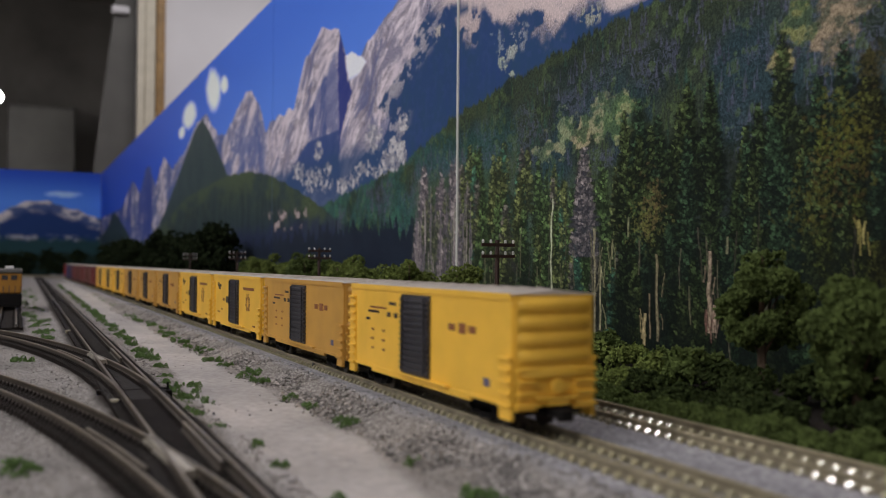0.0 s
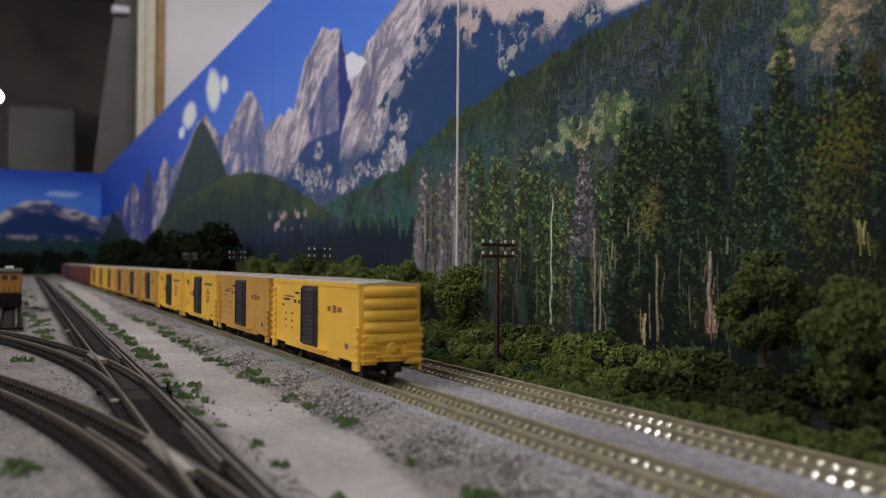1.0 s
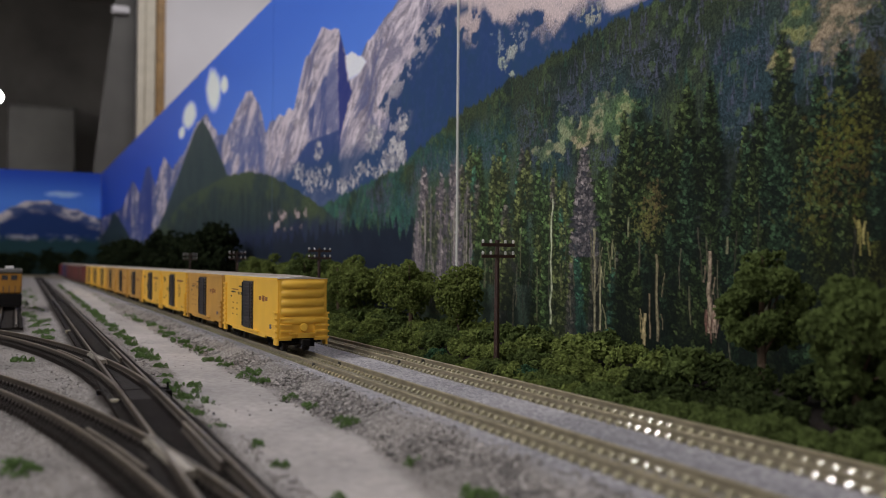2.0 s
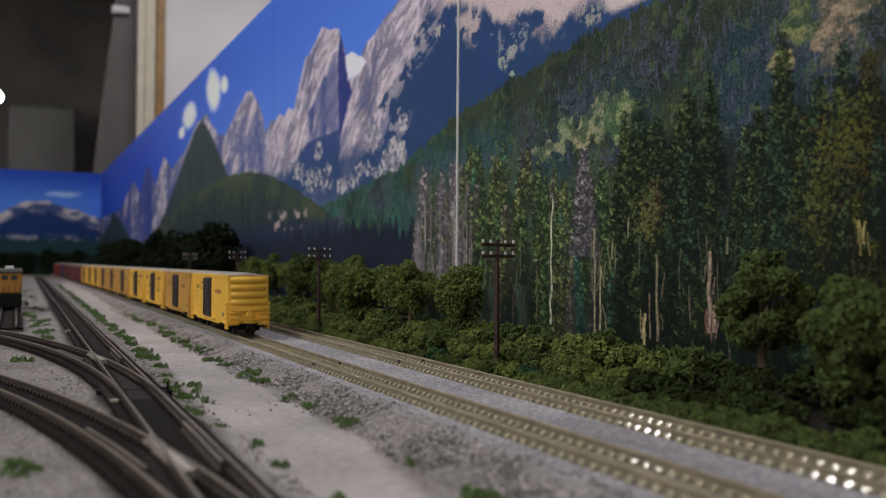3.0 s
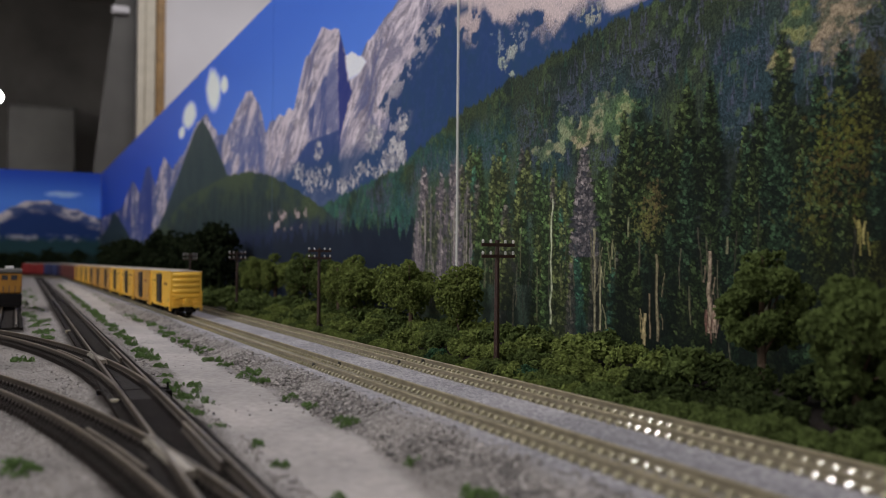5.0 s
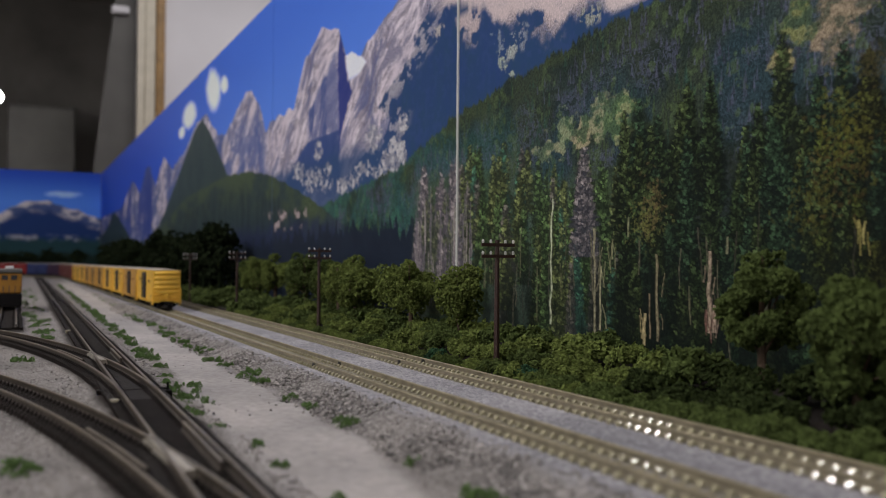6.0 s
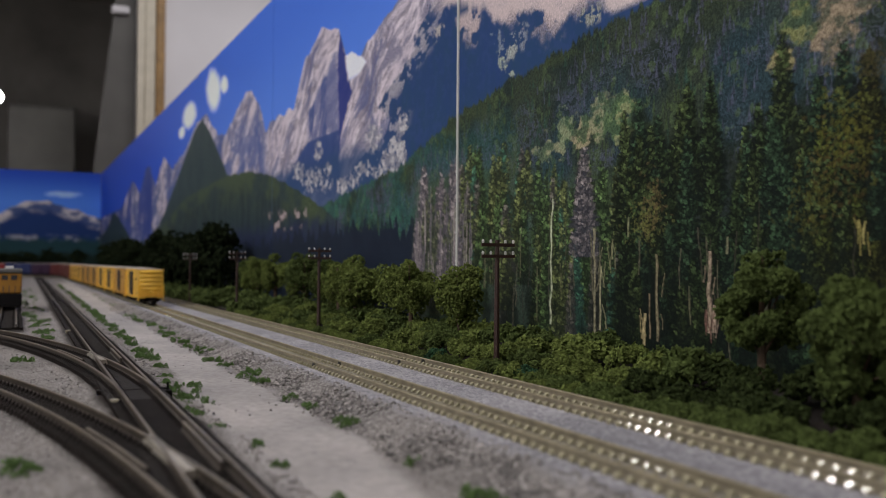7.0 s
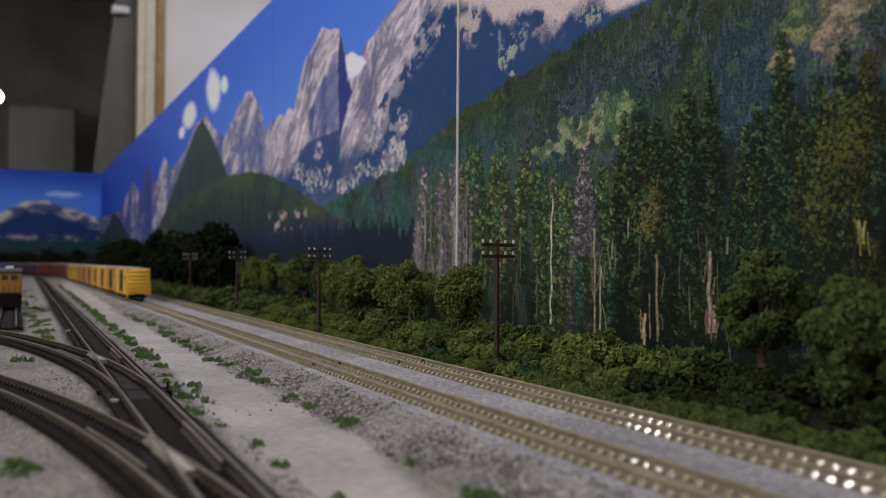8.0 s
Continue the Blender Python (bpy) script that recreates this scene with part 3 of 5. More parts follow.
BARE = [(0.321, 0.0047, 0.0485, .0010, (132, 120, 92)), (0.3169, 0.0061, 0.0331, .0008, (150, 138, 104)), (0.2875, 0.0023, 0.0147, .0010, (170, 146, 104)), (0.28, 0.0044, 0.0375, .0009, (128, 112, 84)),
        (0.2841, 0.0052, 0.0224, .0006, (120, 100, 76)), (0.2511, 0.0097, 0.0383, .0010, (150, 126, 104)), (0.2485, 0.0099, 0.0197, .0014, (156, 128, 108)), (0.2525, 0.0100, 0.0179, .0008, (110, 76, 66)),
        (0.2424, 0.0373, 0.0431, .0007, (120, 112, 84)), (0.1883, 0.0398, 0.0467, .0008, (140, 124, 70)), (0.1862, 0.0398, 0.0463, .0006, (140, 124, 76)), (0.3084, 0.0354, 0.0423, .0008, (140, 130, 96)), (0.2979, 0.0444, 0.0522, .0006, (136, 130, 96))]


def paint_far(X, Z):
    """The far backdrop: a snowy range under a deep blue sky."""
    col = mixed(np.zeros(X.shape + (3,)) + ink(36, 64, 150), ink(72, 112, 186), smooth(.29, .19, Z))
    rag = fbm(X * 60, Z * 60, 201, 4) - .5
    d = ((X - .12) / .05) ** 2 + ((Z - .222) / .010) ** 2 + rag
    col = mixed(col, ink(170, 188, 220), smooth(1.3, .1, d) * .65)
    top = line([(-.8, .15), (-.3, .19), (-.15, .15), (-.04, .165), (.03, .202), (.087, .199), (.146, .182), (.222, .152)], X) + .014 * (fbm(X * 50, X * 0, 203, 4) - .5)
    k = smooth(-.001, .001, top - Z)
    r = mixed(np.zeros_like(col) + ink(66, 74, 104), ink(176, 160, 156), smooth(.4, .6, fbm(X * 40, Z * 60, 207, 4)))
    r = mixed(r, ink(28, 46, 84), smooth(.015, .04, top - Z + .02 * rag))
    r = mixed(r, ink(130, 124, 130), smooth(.55, .63, fbm(X * 60, Z * 80, 211, 3)) * smooth(.11, .10, Z) * smooth(.085, .09, Z))
    r = mixed(r, ink(30, 52, 54), smooth(.105, .085, Z + .02 * rag))
    r = mixed(r, ink(22, 34, 30), smooth(.065, .05, Z + .03 * rag))
    return mixed(col, r, k)


def print_material():
    m = bpy.data.materials.new("printed_vinyl_backdrop")
    m.use_nodes = True
    nt = m.node_tree
    b = nt.nodes["Principled BSDF"]
    b.inputs["Roughness"].default_value = 0.6
    b.inputs["Specular IOR Level"].default_value = 0.12
    at = nt.nodes.new("ShaderNodeAttribute")
    at.attribute_name = "print"
    co = nt.nodes.new("ShaderNodeTexCoord")
    no = nt.nodes.new("ShaderNodeTexNoise")
    no.inputs["Scale"].default_value = 800
    no.inputs["Detail"].default_value = 7
    no.inputs["Roughness"].default_value = 0.72
    mr = nt.nodes.new("ShaderNodeMapRange")
    mr.inputs["From Min"].default_value, mr.inputs["From Max"].default_value = 0.25, 0.75
    mr.inputs["To Min"].default_value, mr.inputs["To Max"].default_value = 0.12, 1.88
    amount = nt.nodes.new("ShaderNodeMix")
    amount.inputs["A"].default_value = 1.0
    nt.links.new(at.outputs["Alpha"], amount.inputs["Factor"])
    nt.links.new(mr.outputs[0], amount.inputs["B"])
    hs = nt.nodes.new("ShaderNodeHueSaturation")
    nt.links.new(co.outputs["Object"], no.inputs["Vector"])
    nt.links.new(no.outputs["Fac"], mr.inputs["Value"])
    nt.links.new(amount.outputs[0], hs.inputs["Value"])
    nt.links.new(at.outputs["Color"], hs.inputs["Color"])
    nt.links.new(hs.outputs["Color"], b.inputs["Base Color"])
    return m


M_PRINT = print_material()


def print_sheet(name, us, zs, place, back, colours, label):
    """A thin printed sheet: a grid of us by zs with the print on its face, and a flat back."""
    nu, nz = len(us), len(zs)
    U, Z = np.meshgrid(us, zs)
    verts = place(U, Z).reshape(-1, 3)
    a = (np.arange(nz - 1)[:, None] * nu + np.arange(nu - 1)[None, :]).ravel()
    quads = np.stack([a, a + 1, a + nu + 1, a + nu], 1)
    n0 = len(verts)
    corners = [0, nu - 1, n0 - 1, n0 - nu]
    verts = np.vstack([verts, verts[corners] + np.array(back)])
    extra = [(n0, n0 + 3, n0 + 2, n0 + 1)]
    for i in range(4):
        j = (i + 1) % 4
        extra.append((corners[i], n0 + i, n0 + j, corners[j]))
    faces = np.vstack([quads, np.array(extra)])
    me = bpy.data.meshes.new(name)
    me.from_pydata(verts.tolist(), [], faces.tolist())
    at = me.color_attributes.new("print", "FLOAT_COLOR", "POINT")
    rgba = np.ones((len(verts), 4), np.float32)
    rgba[:n0, :3] = np.clip(colours.reshape(-1, 3), 0, 0.95)
    rgba[:n0, 3] = detail(colours, us, zs).ravel()
    rgba[n0:, :3] = 0.5
    at.data.foreach_set("color", rgba.ravel())
    me.materials.append(M_PRINT)
    ob = new(name, me)
    return tagged(ob, label, "backdrop", "", "structure")


def long_panel(name, y0, y1, cols, zs, label, trees):
    t0, t1 = math.atan(max(y0, .145) / WALL), math.atan(y1 / WALL)
    ys = WALL * np.tan(np.linspace(t0, t1, cols))
    if y0 < .145:
        ys = np.concatenate([np.linspace(y0, .143, 25), ys])
    Y, Z = np.meshgrid(ys, zs)
    col = paint_long(Y, Z)
    if trees:
        paint_trees(Y, Z, col, ys, zs)
    return print_sheet(name, ys, zs, lambda U, V: np.stack([np.full_like(U, WALL), U, V], -1), (0.003, 0, 0), col, label)


def backdrop():
    fine = np.concatenate([np.linspace(-.012, 0, 12), np.linspace(.0004, .168, 590), np.linspace(.172, TOP, 24)])
    long_panel("backdrop_1", .02, .4521, 560, fine, "printed vinyl backdrop panel of a conifer forest", True)
    long_panel("backdrop_2", .4539, .857, 230, np.linspace(-.012, TOP, 420), "printed backdrop panel of granite peaks under blue sky", True)
    long_panel("backdrop_3", .858, END, 200, np.linspace(-.012, TOP, 280), "printed backdrop panel with clouds and a dark green spire", False)
    xs, zs = np.linspace(WALL - .001, -.9, 200), np.linspace(-.012, TOP, 170)
    U, V = np.meshgrid(xs, zs)
    print_sheet("backdrop_4", xs, zs, lambda A, B: np.stack([A, np.full_like(A, END), B], -1), (0, .003, 0), paint_far(U, V), "printed backdrop panel of a distant snowy range")
    bm = bmesh.new()
    box(bm, WALL - .0007, WALL + .003, .4522, .4538, -.012, TOP)
    structure("trim_1", bm, M_SEAM, "thin pale strip over the joint of two backdrop panels", "trim")


backdrop()


# ---- room ----
def room():
    x0, x1, y0, y1, z0, z1 = -2.6, 1.7, -2.2, ROOM_END, -0.95, 1.55
    t = 0.12
    for name, b in (("wall_west", (x0 - t, x0, y0 - t, y1 + t, z0, z1)), ("wall_east", (x1, x1 + t, y0 - t, y1 + t, z0, z1)),
                    ("wall_south", (x0, x1, y0 - t, y0, z0, z1))):
        bm = bmesh.new()
        box(bm, *b)
        structure(name, bm, M_WHITE, "plain white painted room wall", "wall")
    # far wall with a wide doorway into a dark room
    d0, d1, dz = -0.75, 0.447, 1.25
    bm = bmesh.new()
    box(bm, x0, d0, y1, y1 + t, z0, z1)
    box(bm, d1, x1, y1, y1 + t, z0, z1)
    box(bm, d0, d1, y1, y1 + t, dz, z1)
    structure("wall_north", bm, M_WHITE, "white painted wall with a wide dark doorway", "wall")
    bm = bmesh.new()
    box(bm, x0 - t, x1 + t, y0 - t, y1 + 2.5, z0 - .05, z0)
    structure("floor", bm, M_FLOOR, "grey carpeted room floor", "floor")
    bm = bmesh.new()
    box(bm, x0 - t, x1 + t, y0 - t, y1 + t, z1, z1 + .05)
    structure("ceiling", bm, M_CEIL, "plain white painted ceiling", "ceiling")
    casing = thing("door_casing", "cream door casing with an oak outer edge", "door casing", kind="structure")
    bm = bmesh.new()
    box(bm, d1, d1 + .028, y1 - .03, y1, z0, dz)
    part("inner_stop", bm, M_CREAM, casing)
    bm = bmesh.new()
    box(bm, d1 + .030, d1 + .073, y1 - .02, y1, z0, dz + .05)
    bevelled(bm, .004)
    part("flat_board", bm, M_CREAM, casing)
    bm = bmesh.new()
    box(bm, d1 + .075, d1 + .111, y1 - .026, y1, z0, dz + .05)
    bevelled(bm, .005)
    part("oak_edge", bm, M_WOOD, casing, "bare oak edge strip")
    # added room in place of a pane's reflections, its darkness put into the colours
    by = y1 + t
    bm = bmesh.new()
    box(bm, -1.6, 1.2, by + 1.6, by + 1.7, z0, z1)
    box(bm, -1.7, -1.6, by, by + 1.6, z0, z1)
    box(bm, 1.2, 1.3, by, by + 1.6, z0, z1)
    structure("wall_back_room", bm, M_DARK, "dark-coloured wall of the added room behind", "wall")
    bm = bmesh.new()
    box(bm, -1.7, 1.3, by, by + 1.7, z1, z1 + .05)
    structure("ceiling_back_room", bm, M_DUSK, "dark-coloured ceiling of the added room", "ceiling")
    leaf = thing("door_leaf", "slanted dark grey panel added as a half-open door", "door")
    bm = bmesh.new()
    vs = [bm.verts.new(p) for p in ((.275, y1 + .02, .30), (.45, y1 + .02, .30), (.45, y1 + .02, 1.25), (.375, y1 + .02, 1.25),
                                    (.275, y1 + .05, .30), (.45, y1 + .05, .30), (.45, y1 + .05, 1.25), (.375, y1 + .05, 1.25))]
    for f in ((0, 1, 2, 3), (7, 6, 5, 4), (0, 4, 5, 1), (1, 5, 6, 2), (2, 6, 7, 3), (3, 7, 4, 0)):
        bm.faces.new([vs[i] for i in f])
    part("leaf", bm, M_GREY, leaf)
    bm = bmesh.new()
    box(bm, .345, .415, y1 - .012, y1 + .018, 1.065, 1.095)
    bevelled(bm, .004)
    part("latch", bm, M_WHITE, leaf, "white latch plate")
    cab = thing("cabinet", "dark grey block added as a low cabinet", "cabinet")
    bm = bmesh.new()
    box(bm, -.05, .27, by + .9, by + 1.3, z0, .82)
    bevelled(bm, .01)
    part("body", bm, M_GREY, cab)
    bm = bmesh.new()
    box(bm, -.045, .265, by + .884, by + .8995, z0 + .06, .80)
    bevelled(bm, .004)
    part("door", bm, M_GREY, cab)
    # glowing ball added for a lamp's reflection; it also brightens this room
    bulb = thing("wall_lamp", "glowing ball added in place of a lamp's reflection", "lamp")
    bm = bmesh.new()
    bmesh.ops.create_uvsphere(bm, u_segments=20, v_segments=12, radius=.030)
    bmesh.ops.translate(bm, verts=bm.verts[:], vec=(-.088, y1 + .3, .728))
    part("globe", bm, M_BULB, bulb)
    bm = bmesh.new()
    rod(bm, (-.088, y1 + .3, .757), (-.088, y1 + .3, z1), .006, .006)
    part("stem", bm, M_DARK, bulb)


room()


def ceiling_lamps():
    for lx, ly in LAMP_ROW:
        th = thing("ceiling_lamp", "round white ceiling lamp above the layout", "lamp", "row of ceiling lamps", m=pose(lx, ly, LAMP_Z))
        bm = bmesh.new()
        n = 24
        prof = [(.052, .002), (.058, .0), (.062, .004), (.062, .09), (.052, .09)]
        rings = [[bm.verts.new((r * math.cos(2 * math.pi * i / n), r * math.sin(2 * math.pi * i / n), z)) for i in range(n)] for r, z in prof]
        for a, b in zip(rings, rings[1:]):
            for i in range(n):
                bm.faces.new((a[i], a[(i + 1) % n], b[(i + 1) % n], b[i]))
        part("housing", bm, M_CEIL, th)


def fill_fixtures():
    # housings made up for the added lights, out of view
    for lx, ly, watts in FILL_LIGHTS:
        th = thing("tube_fixture", "white housing of an unseen added fill light", "lamp", "ceiling tube fixtures", m=pose(lx, ly, 1.50))
        bm = bmesh.new()
        box(bm, -.16, .16, -.60, .60, .0, .048)
        bevelled(bm, .01)
        part("housing", bm, M_CEIL, th)


ceiling_lamps()
fill_fixtures()


# ---- ground of the layout ----
ROAD_L = [(-.3, .044), (.152, .043), (.237, .045), (.357, .053), (.46, .055), (1.21, .065), (1.9, .072), (2.4, .05)]
ROAD_R = [(-.3, .055), (.144, .063), (.193, .072), (.35, .0735), (.605, .074), (1.21, .084), (1.9, .088), (2.4, .07)]


def yard_x(y):
    return .0302 + .009 * (y - .15)


def branch(y, start):
    """Centre line of a turnout's curved leg that leaves the yard track at start."""
    return yard_x(y) - max(0.0, y - start) ** 2 / 1.57


def ground():
    ys = np.concatenate([np.linspace(-.4, .10, 20), np.linspace(.105, .7, 330), np.linspace(.705, 1.4, 140), np.linspace(1.41, END + .02, 70)])
    xs = np.concatenate([np.linspace(-1.0, -.06, 26), np.linspace(-.055, .16, 215), np.linspace(.162, WALL + .02, 26)])
    X, Y = np.meshgrid(xs, ys)
    rl, rr = line(ROAD_L, Y), line(ROAD_R, Y)
    wob = .006 * (fbm(X * 60, Y * 40, 301, 3) - .5)
    straight = smooth(2.0, 1.7, Y)
    road = smooth(rl - .002, rl + .002, X + wob) * smooth(rr + .0035, rr - .0025, X + wob) * straight
    bed = smooth(.0775, .0905, X + wob * 1.2) * smooth(.152, .144, X)
    blue = smooth(.0865, .0930, X + wob * 1.5) * smooth(.152, .146, X)
    Z = -.0074 + (.0033) * bed
    Z = Z + .0012 * smooth(.060, .030, X) + .004 * smooth(.15, .2, X)
    lumps = fbm(X * 260, Y * 260, 307, 4) - .5
    coarse = fbm(X * 70, Y * 70, 311, 3) - .5
    rough = .0009 * (1 - .75 * road) * (1 - .75 * smooth(.088, .093, X))
    Z = Z + lumps * rough + coarse * (.0012 * (1 - bed) + .0022 * smooth(.072, .080, X) * smooth(.092, .086, X))
    yc = yard_x(Y)
    dark = smooth(.0118, .0085, np.abs(X - yc) + wob * .5)
    for start in (.25, .062):
        c = yard_x(Y) - np.clip(Y - start, 0, None) ** 2 / 1.57
        slope = np.clip(Y - start, 0, None) / .785
        dark = np.maximum(dark, smooth(.0095, .0075, np.abs(X - c) / np.sqrt(1 + slope ** 2) + wob * .5) * (Y > start) * (Y < .62))
    dark = np.maximum(dark, smooth(.0095, .0075, np.abs(X + .004) + wob * .5) * (Y > .55))
    Z = Z * (1 - dark) + (-.0050 + .0004 * lumps) * dark
    # the dark cover also spans the strip under the shrubs
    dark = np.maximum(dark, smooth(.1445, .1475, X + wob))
    n = X.size
    nu, nv = len(xs), len(ys)
    a = (np.arange(nv - 1)[:, None] * nu + np.arange(nu - 1)[None, :]).ravel()
    quads = np.stack([a, a + 1, a + nu + 1, a + nu], 1)
    me = bpy.data.meshes.new("ground")
    me.from_pydata(np.stack([X, Y, Z], -1).reshape(-1, 3).tolist(), [], quads.tolist())
    at = me.color_attributes.new("cover", "FLOAT_COLOR", "POINT")
    rgba = np.ones((n, 4), np.float32)
    rgba[:, 0], rgba[:, 1], rgba[:, 2] = road.ravel(), blue.ravel(), dark.ravel()
    at.data.foreach_set("color", rgba.ravel())
    me.polygons.foreach_set("use_smooth", np.ones(len(quads), bool))
    me.materials.append(ground_material())
    tagged(new("ground", me), "grey gravel layout ground with a pale sandy service road", "ground", "", "structure")
    table = thing("layout_table", "plywood layout table on square wooden legs", "table")
    bm = bmesh.new()
    box(bm, -1.02, WALL + .03, -.42, END + .03, -.030, -.012)
    part("tabletop", bm, M_PLY, table)
    for x in (-.98, .18):
        bm = bmesh.new()
        box(bm, x - .02, x + .02, -.40, END + .01, -.12, -.030)
        bevelled(bm, .003)
        part("side_rail", bm, M_PLY, table)
        for y in (-.36, .68, 1.72, 2.74):
            bm = bmesh.new()
            box(bm, x - .033, x + .033, y - .033, y + .033, -.95, -.12)
            bevelled(bm, .004)
            part("leg", bm, M_PLY, table)


def ground_material():
    m = bpy.data.materials.new("layout_gravel")
    m.use_nodes = True
    nt = m.node_tree
    b = nt.nodes["Principled BSDF"]
    b.inputs["Roughness"].default_value = 0.9
    b.inputs["Specular IOR Level"].default_value = 0.2
    at = nt.nodes.new("ShaderNodeAttribute")
    at.attribute_name = "cover"
    sep = nt.nodes.new("ShaderNodeSeparateColor")
    nt.links.new(at.outputs["Color"], sep.inputs[0])
    co = nt.nodes.new("ShaderNodeTexCoord")

    def ramp(scale, detail, stops, voronoi=False):
        no = nt.nodes.new("ShaderNodeTexVoronoi" if voronoi else "ShaderNodeTexNoise")
        no.inputs["Scale"].default_value = scale
        if not voronoi:
            no.inputs["Detail"].default_value = detail
        nt.links.new(co.outputs["Object"], no.inputs["Vector"])
        r = nt.nodes.new("ShaderNodeValToRGB")
        els = r.color_ramp.elements
        els[0].position, els[0].color = stops[0][0], (*stops[0][1], 1)
        els[1].position, els[1].color = stops[-1][0], (*stops[-1][1], 1)
        for p, c in stops[1:-1]:
            e = els.new(p)
            e.color = (*c, 1)
        nt.links.new(no.outputs["Color" if voronoi else "Fac"], r.inputs["Fac"])
        return r.outputs["Color"], no

    def mix(f, a, c):
        mx = nt.nodes.new("ShaderNodeMix")
        mx.data_type = "RGBA"
        nt.links.new(f, mx.inputs["Factor"])
        nt.links.new(a, mx.inputs[6])
        nt.links.new(c, mx.inputs[7])
        return mx.outputs[2]

    gravel, g1 = ramp(2100, 3, [(0.1, (.11, .097, .092)), (.5, (.25, .232, .224)), (.9, (.43, .41, .395))], True)
    sand, s1 = ramp(420, 8, [(.3, (.40, .375, .37)), (.7, (.54, .51, .505))])
    ballast, b1 = ramp(1300, 3, [(0.1, (.20, .195, .22)), (.5, (.36, .352, .385)), (.9, (.54, .53, .56))], True)
    dark_cover, d1 = ramp(500, 6, [(.3, (.006, .0048, .0044)), (.7, (.036, .028, .025))])
    c = mix(sep.outputs[1], gravel, ballast)
    c = mix(sep.outputs[0], c, sand)
    c = mix(sep.outputs[2], c, dark_cover)
    big, b2 = ramp(22, 5, [(.3, (.72, .72, .72)), (.7, (1.1, 1.08, 1.06))])
    mul = nt.nodes.new("ShaderNodeMix")
    mul.data_type, mul.blend_type = "RGBA", "MULTIPLY"
    mul.inputs["Factor"].default_value = 1
    nt.links.new(c, mul.inputs[6])
    nt.links.new(big, mul.inputs[7])
    nt.links.new(mul.outputs[2], b.inputs["Base Color"])
    bp = nt.nodes.new("ShaderNodeBump")
    bp.inputs["Strength"].default_value = 0.5
    bp.inputs["Distance"].default_value = 0.0006
    fn = nt.nodes.new("ShaderNodeTexNoise")
    fn.inputs["Scale"].default_value, fn.inputs["Detail"].default_value = 1600, 4
    nt.links.new(co.outputs["Object"], fn.inputs["Vector"])
    nt.links.new(fn.outputs["Fac"], bp.inputs["Height"])
    nt.links.new(bp.outputs["Normal"], b.inputs["Normal"])
    return m


ground()

# ---- track ----
RAIL_SECTION = [(-.00075, .0), (.00075, .0), (.00075, .0003), (.00028, .0005), (.00028, .0014), (.00042, .0016), (.00042, .0019),
                (.0003, .0020), (-.0003, .0020), (-.00042, .0019), (-.00042, .0016), (-.00028, .0014), (-.00028, .0005), (-.00075, .0003)]


def rail(bm, path):
    """A rail whose bright head and dull web carry two materials."""
    sweep(bm, RAIL_SECTION, path)
    base = path[0][2]
    for f in bm.faces:
        f.material_index = 0 if f.calc_center_median().z > base + .00155 else 1


def tie_mesh(name, width, length, material, chair):
    """A sleeper with four rail chairs, whose outer faces slope."""
    bm = bmesh.new()
    box(bm, -length / 2, length / 2, -width / 2, width / 2, -.0016, 0)
    bmesh.ops.bevel(bm, geom=[e for e in bm.edges if e.verts[0].co.z > -.001 and e.verts[1].co.z > -.001], offset=.00015, segments=1, affect="EDGES")
    me_faces = len(bm.faces)
    for rx in (-.0045, .0045):
        for s in (-1, 1):
            a, b = rx + s * .0009, rx + s * .0018
            x0, x1 = min(a, b), max(a, b)
            w = width * .36
            h0, h1 = (.00092, .0002) if s > 0 else (.0002, .00092)
            vs = [bm.verts.new(p) for p in ((x0, -w, -.0001), (x1, -w, -.0001), (x1, w, -.0001), (x0, w, -.0001),
                                            (x0, -w, h0), (x1, -w, h1), (x1, w, h1), (x0, w, h0))]
            for f in ((0, 3, 2, 1), (4, 5, 6, 7), (0, 1, 5, 4), (1, 2, 6, 5), (2, 3, 7, 6), (3, 0, 4, 7)):
                bm.faces.new([vs[i] for i in f]).material_index = 1
    return mesh_of(name, bm, material, chair)


TIE_ME = tie_mesh("sleeper", .0019, .0126, M_TIE, M_CHAIR)
DTIE_ME = tie_mesh("sleeper_dark", .0017, .0165, M_DTIE, M_DTIE)
PITCH = .0036


def curve_points(radius, x, y_start, extra):
    """Centre line of a main track: straight along y, then a left-hand quarter circle, then straight along -x."""
    pts = [(x, -.35), (x, 0.4), (x, 1.0), (x, y_start)]
    for i in range(1, 25):
        a = math.pi / 2 * i / 24
        pts.append((x - radius + radius * math.cos(a), y_start + radius * math.sin(a)))
    pts.append((x - radius - extra, y_start + radius))
    return pts


def offset_path(pts, off):
    out = []
    for i, p in enumerate(pts):
        a, b = Vector(pts[max(0, i - 1)]), Vector(pts[min(len(pts) - 1, i + 1)])
        d = (b - a).normalized()
        out.append((p[0] + d.y * off, p[1] - d.x * off))
    return out


def along(pts, step, first=0.0):
    """Places and headings every step metres along pts."""
    out, need = [], first
    for a, b in zip(pts, pts[1:]):
        a, b = Vector(a), Vector(b)
        length = (b - a).length
        d = (b - a) / length
        while need <= length:
            p = a + d * need
            out.append((p.x, p.y, math.degrees(math.atan2(d.y, d.x)) - 90))
            need += step
        need -= length
    return out


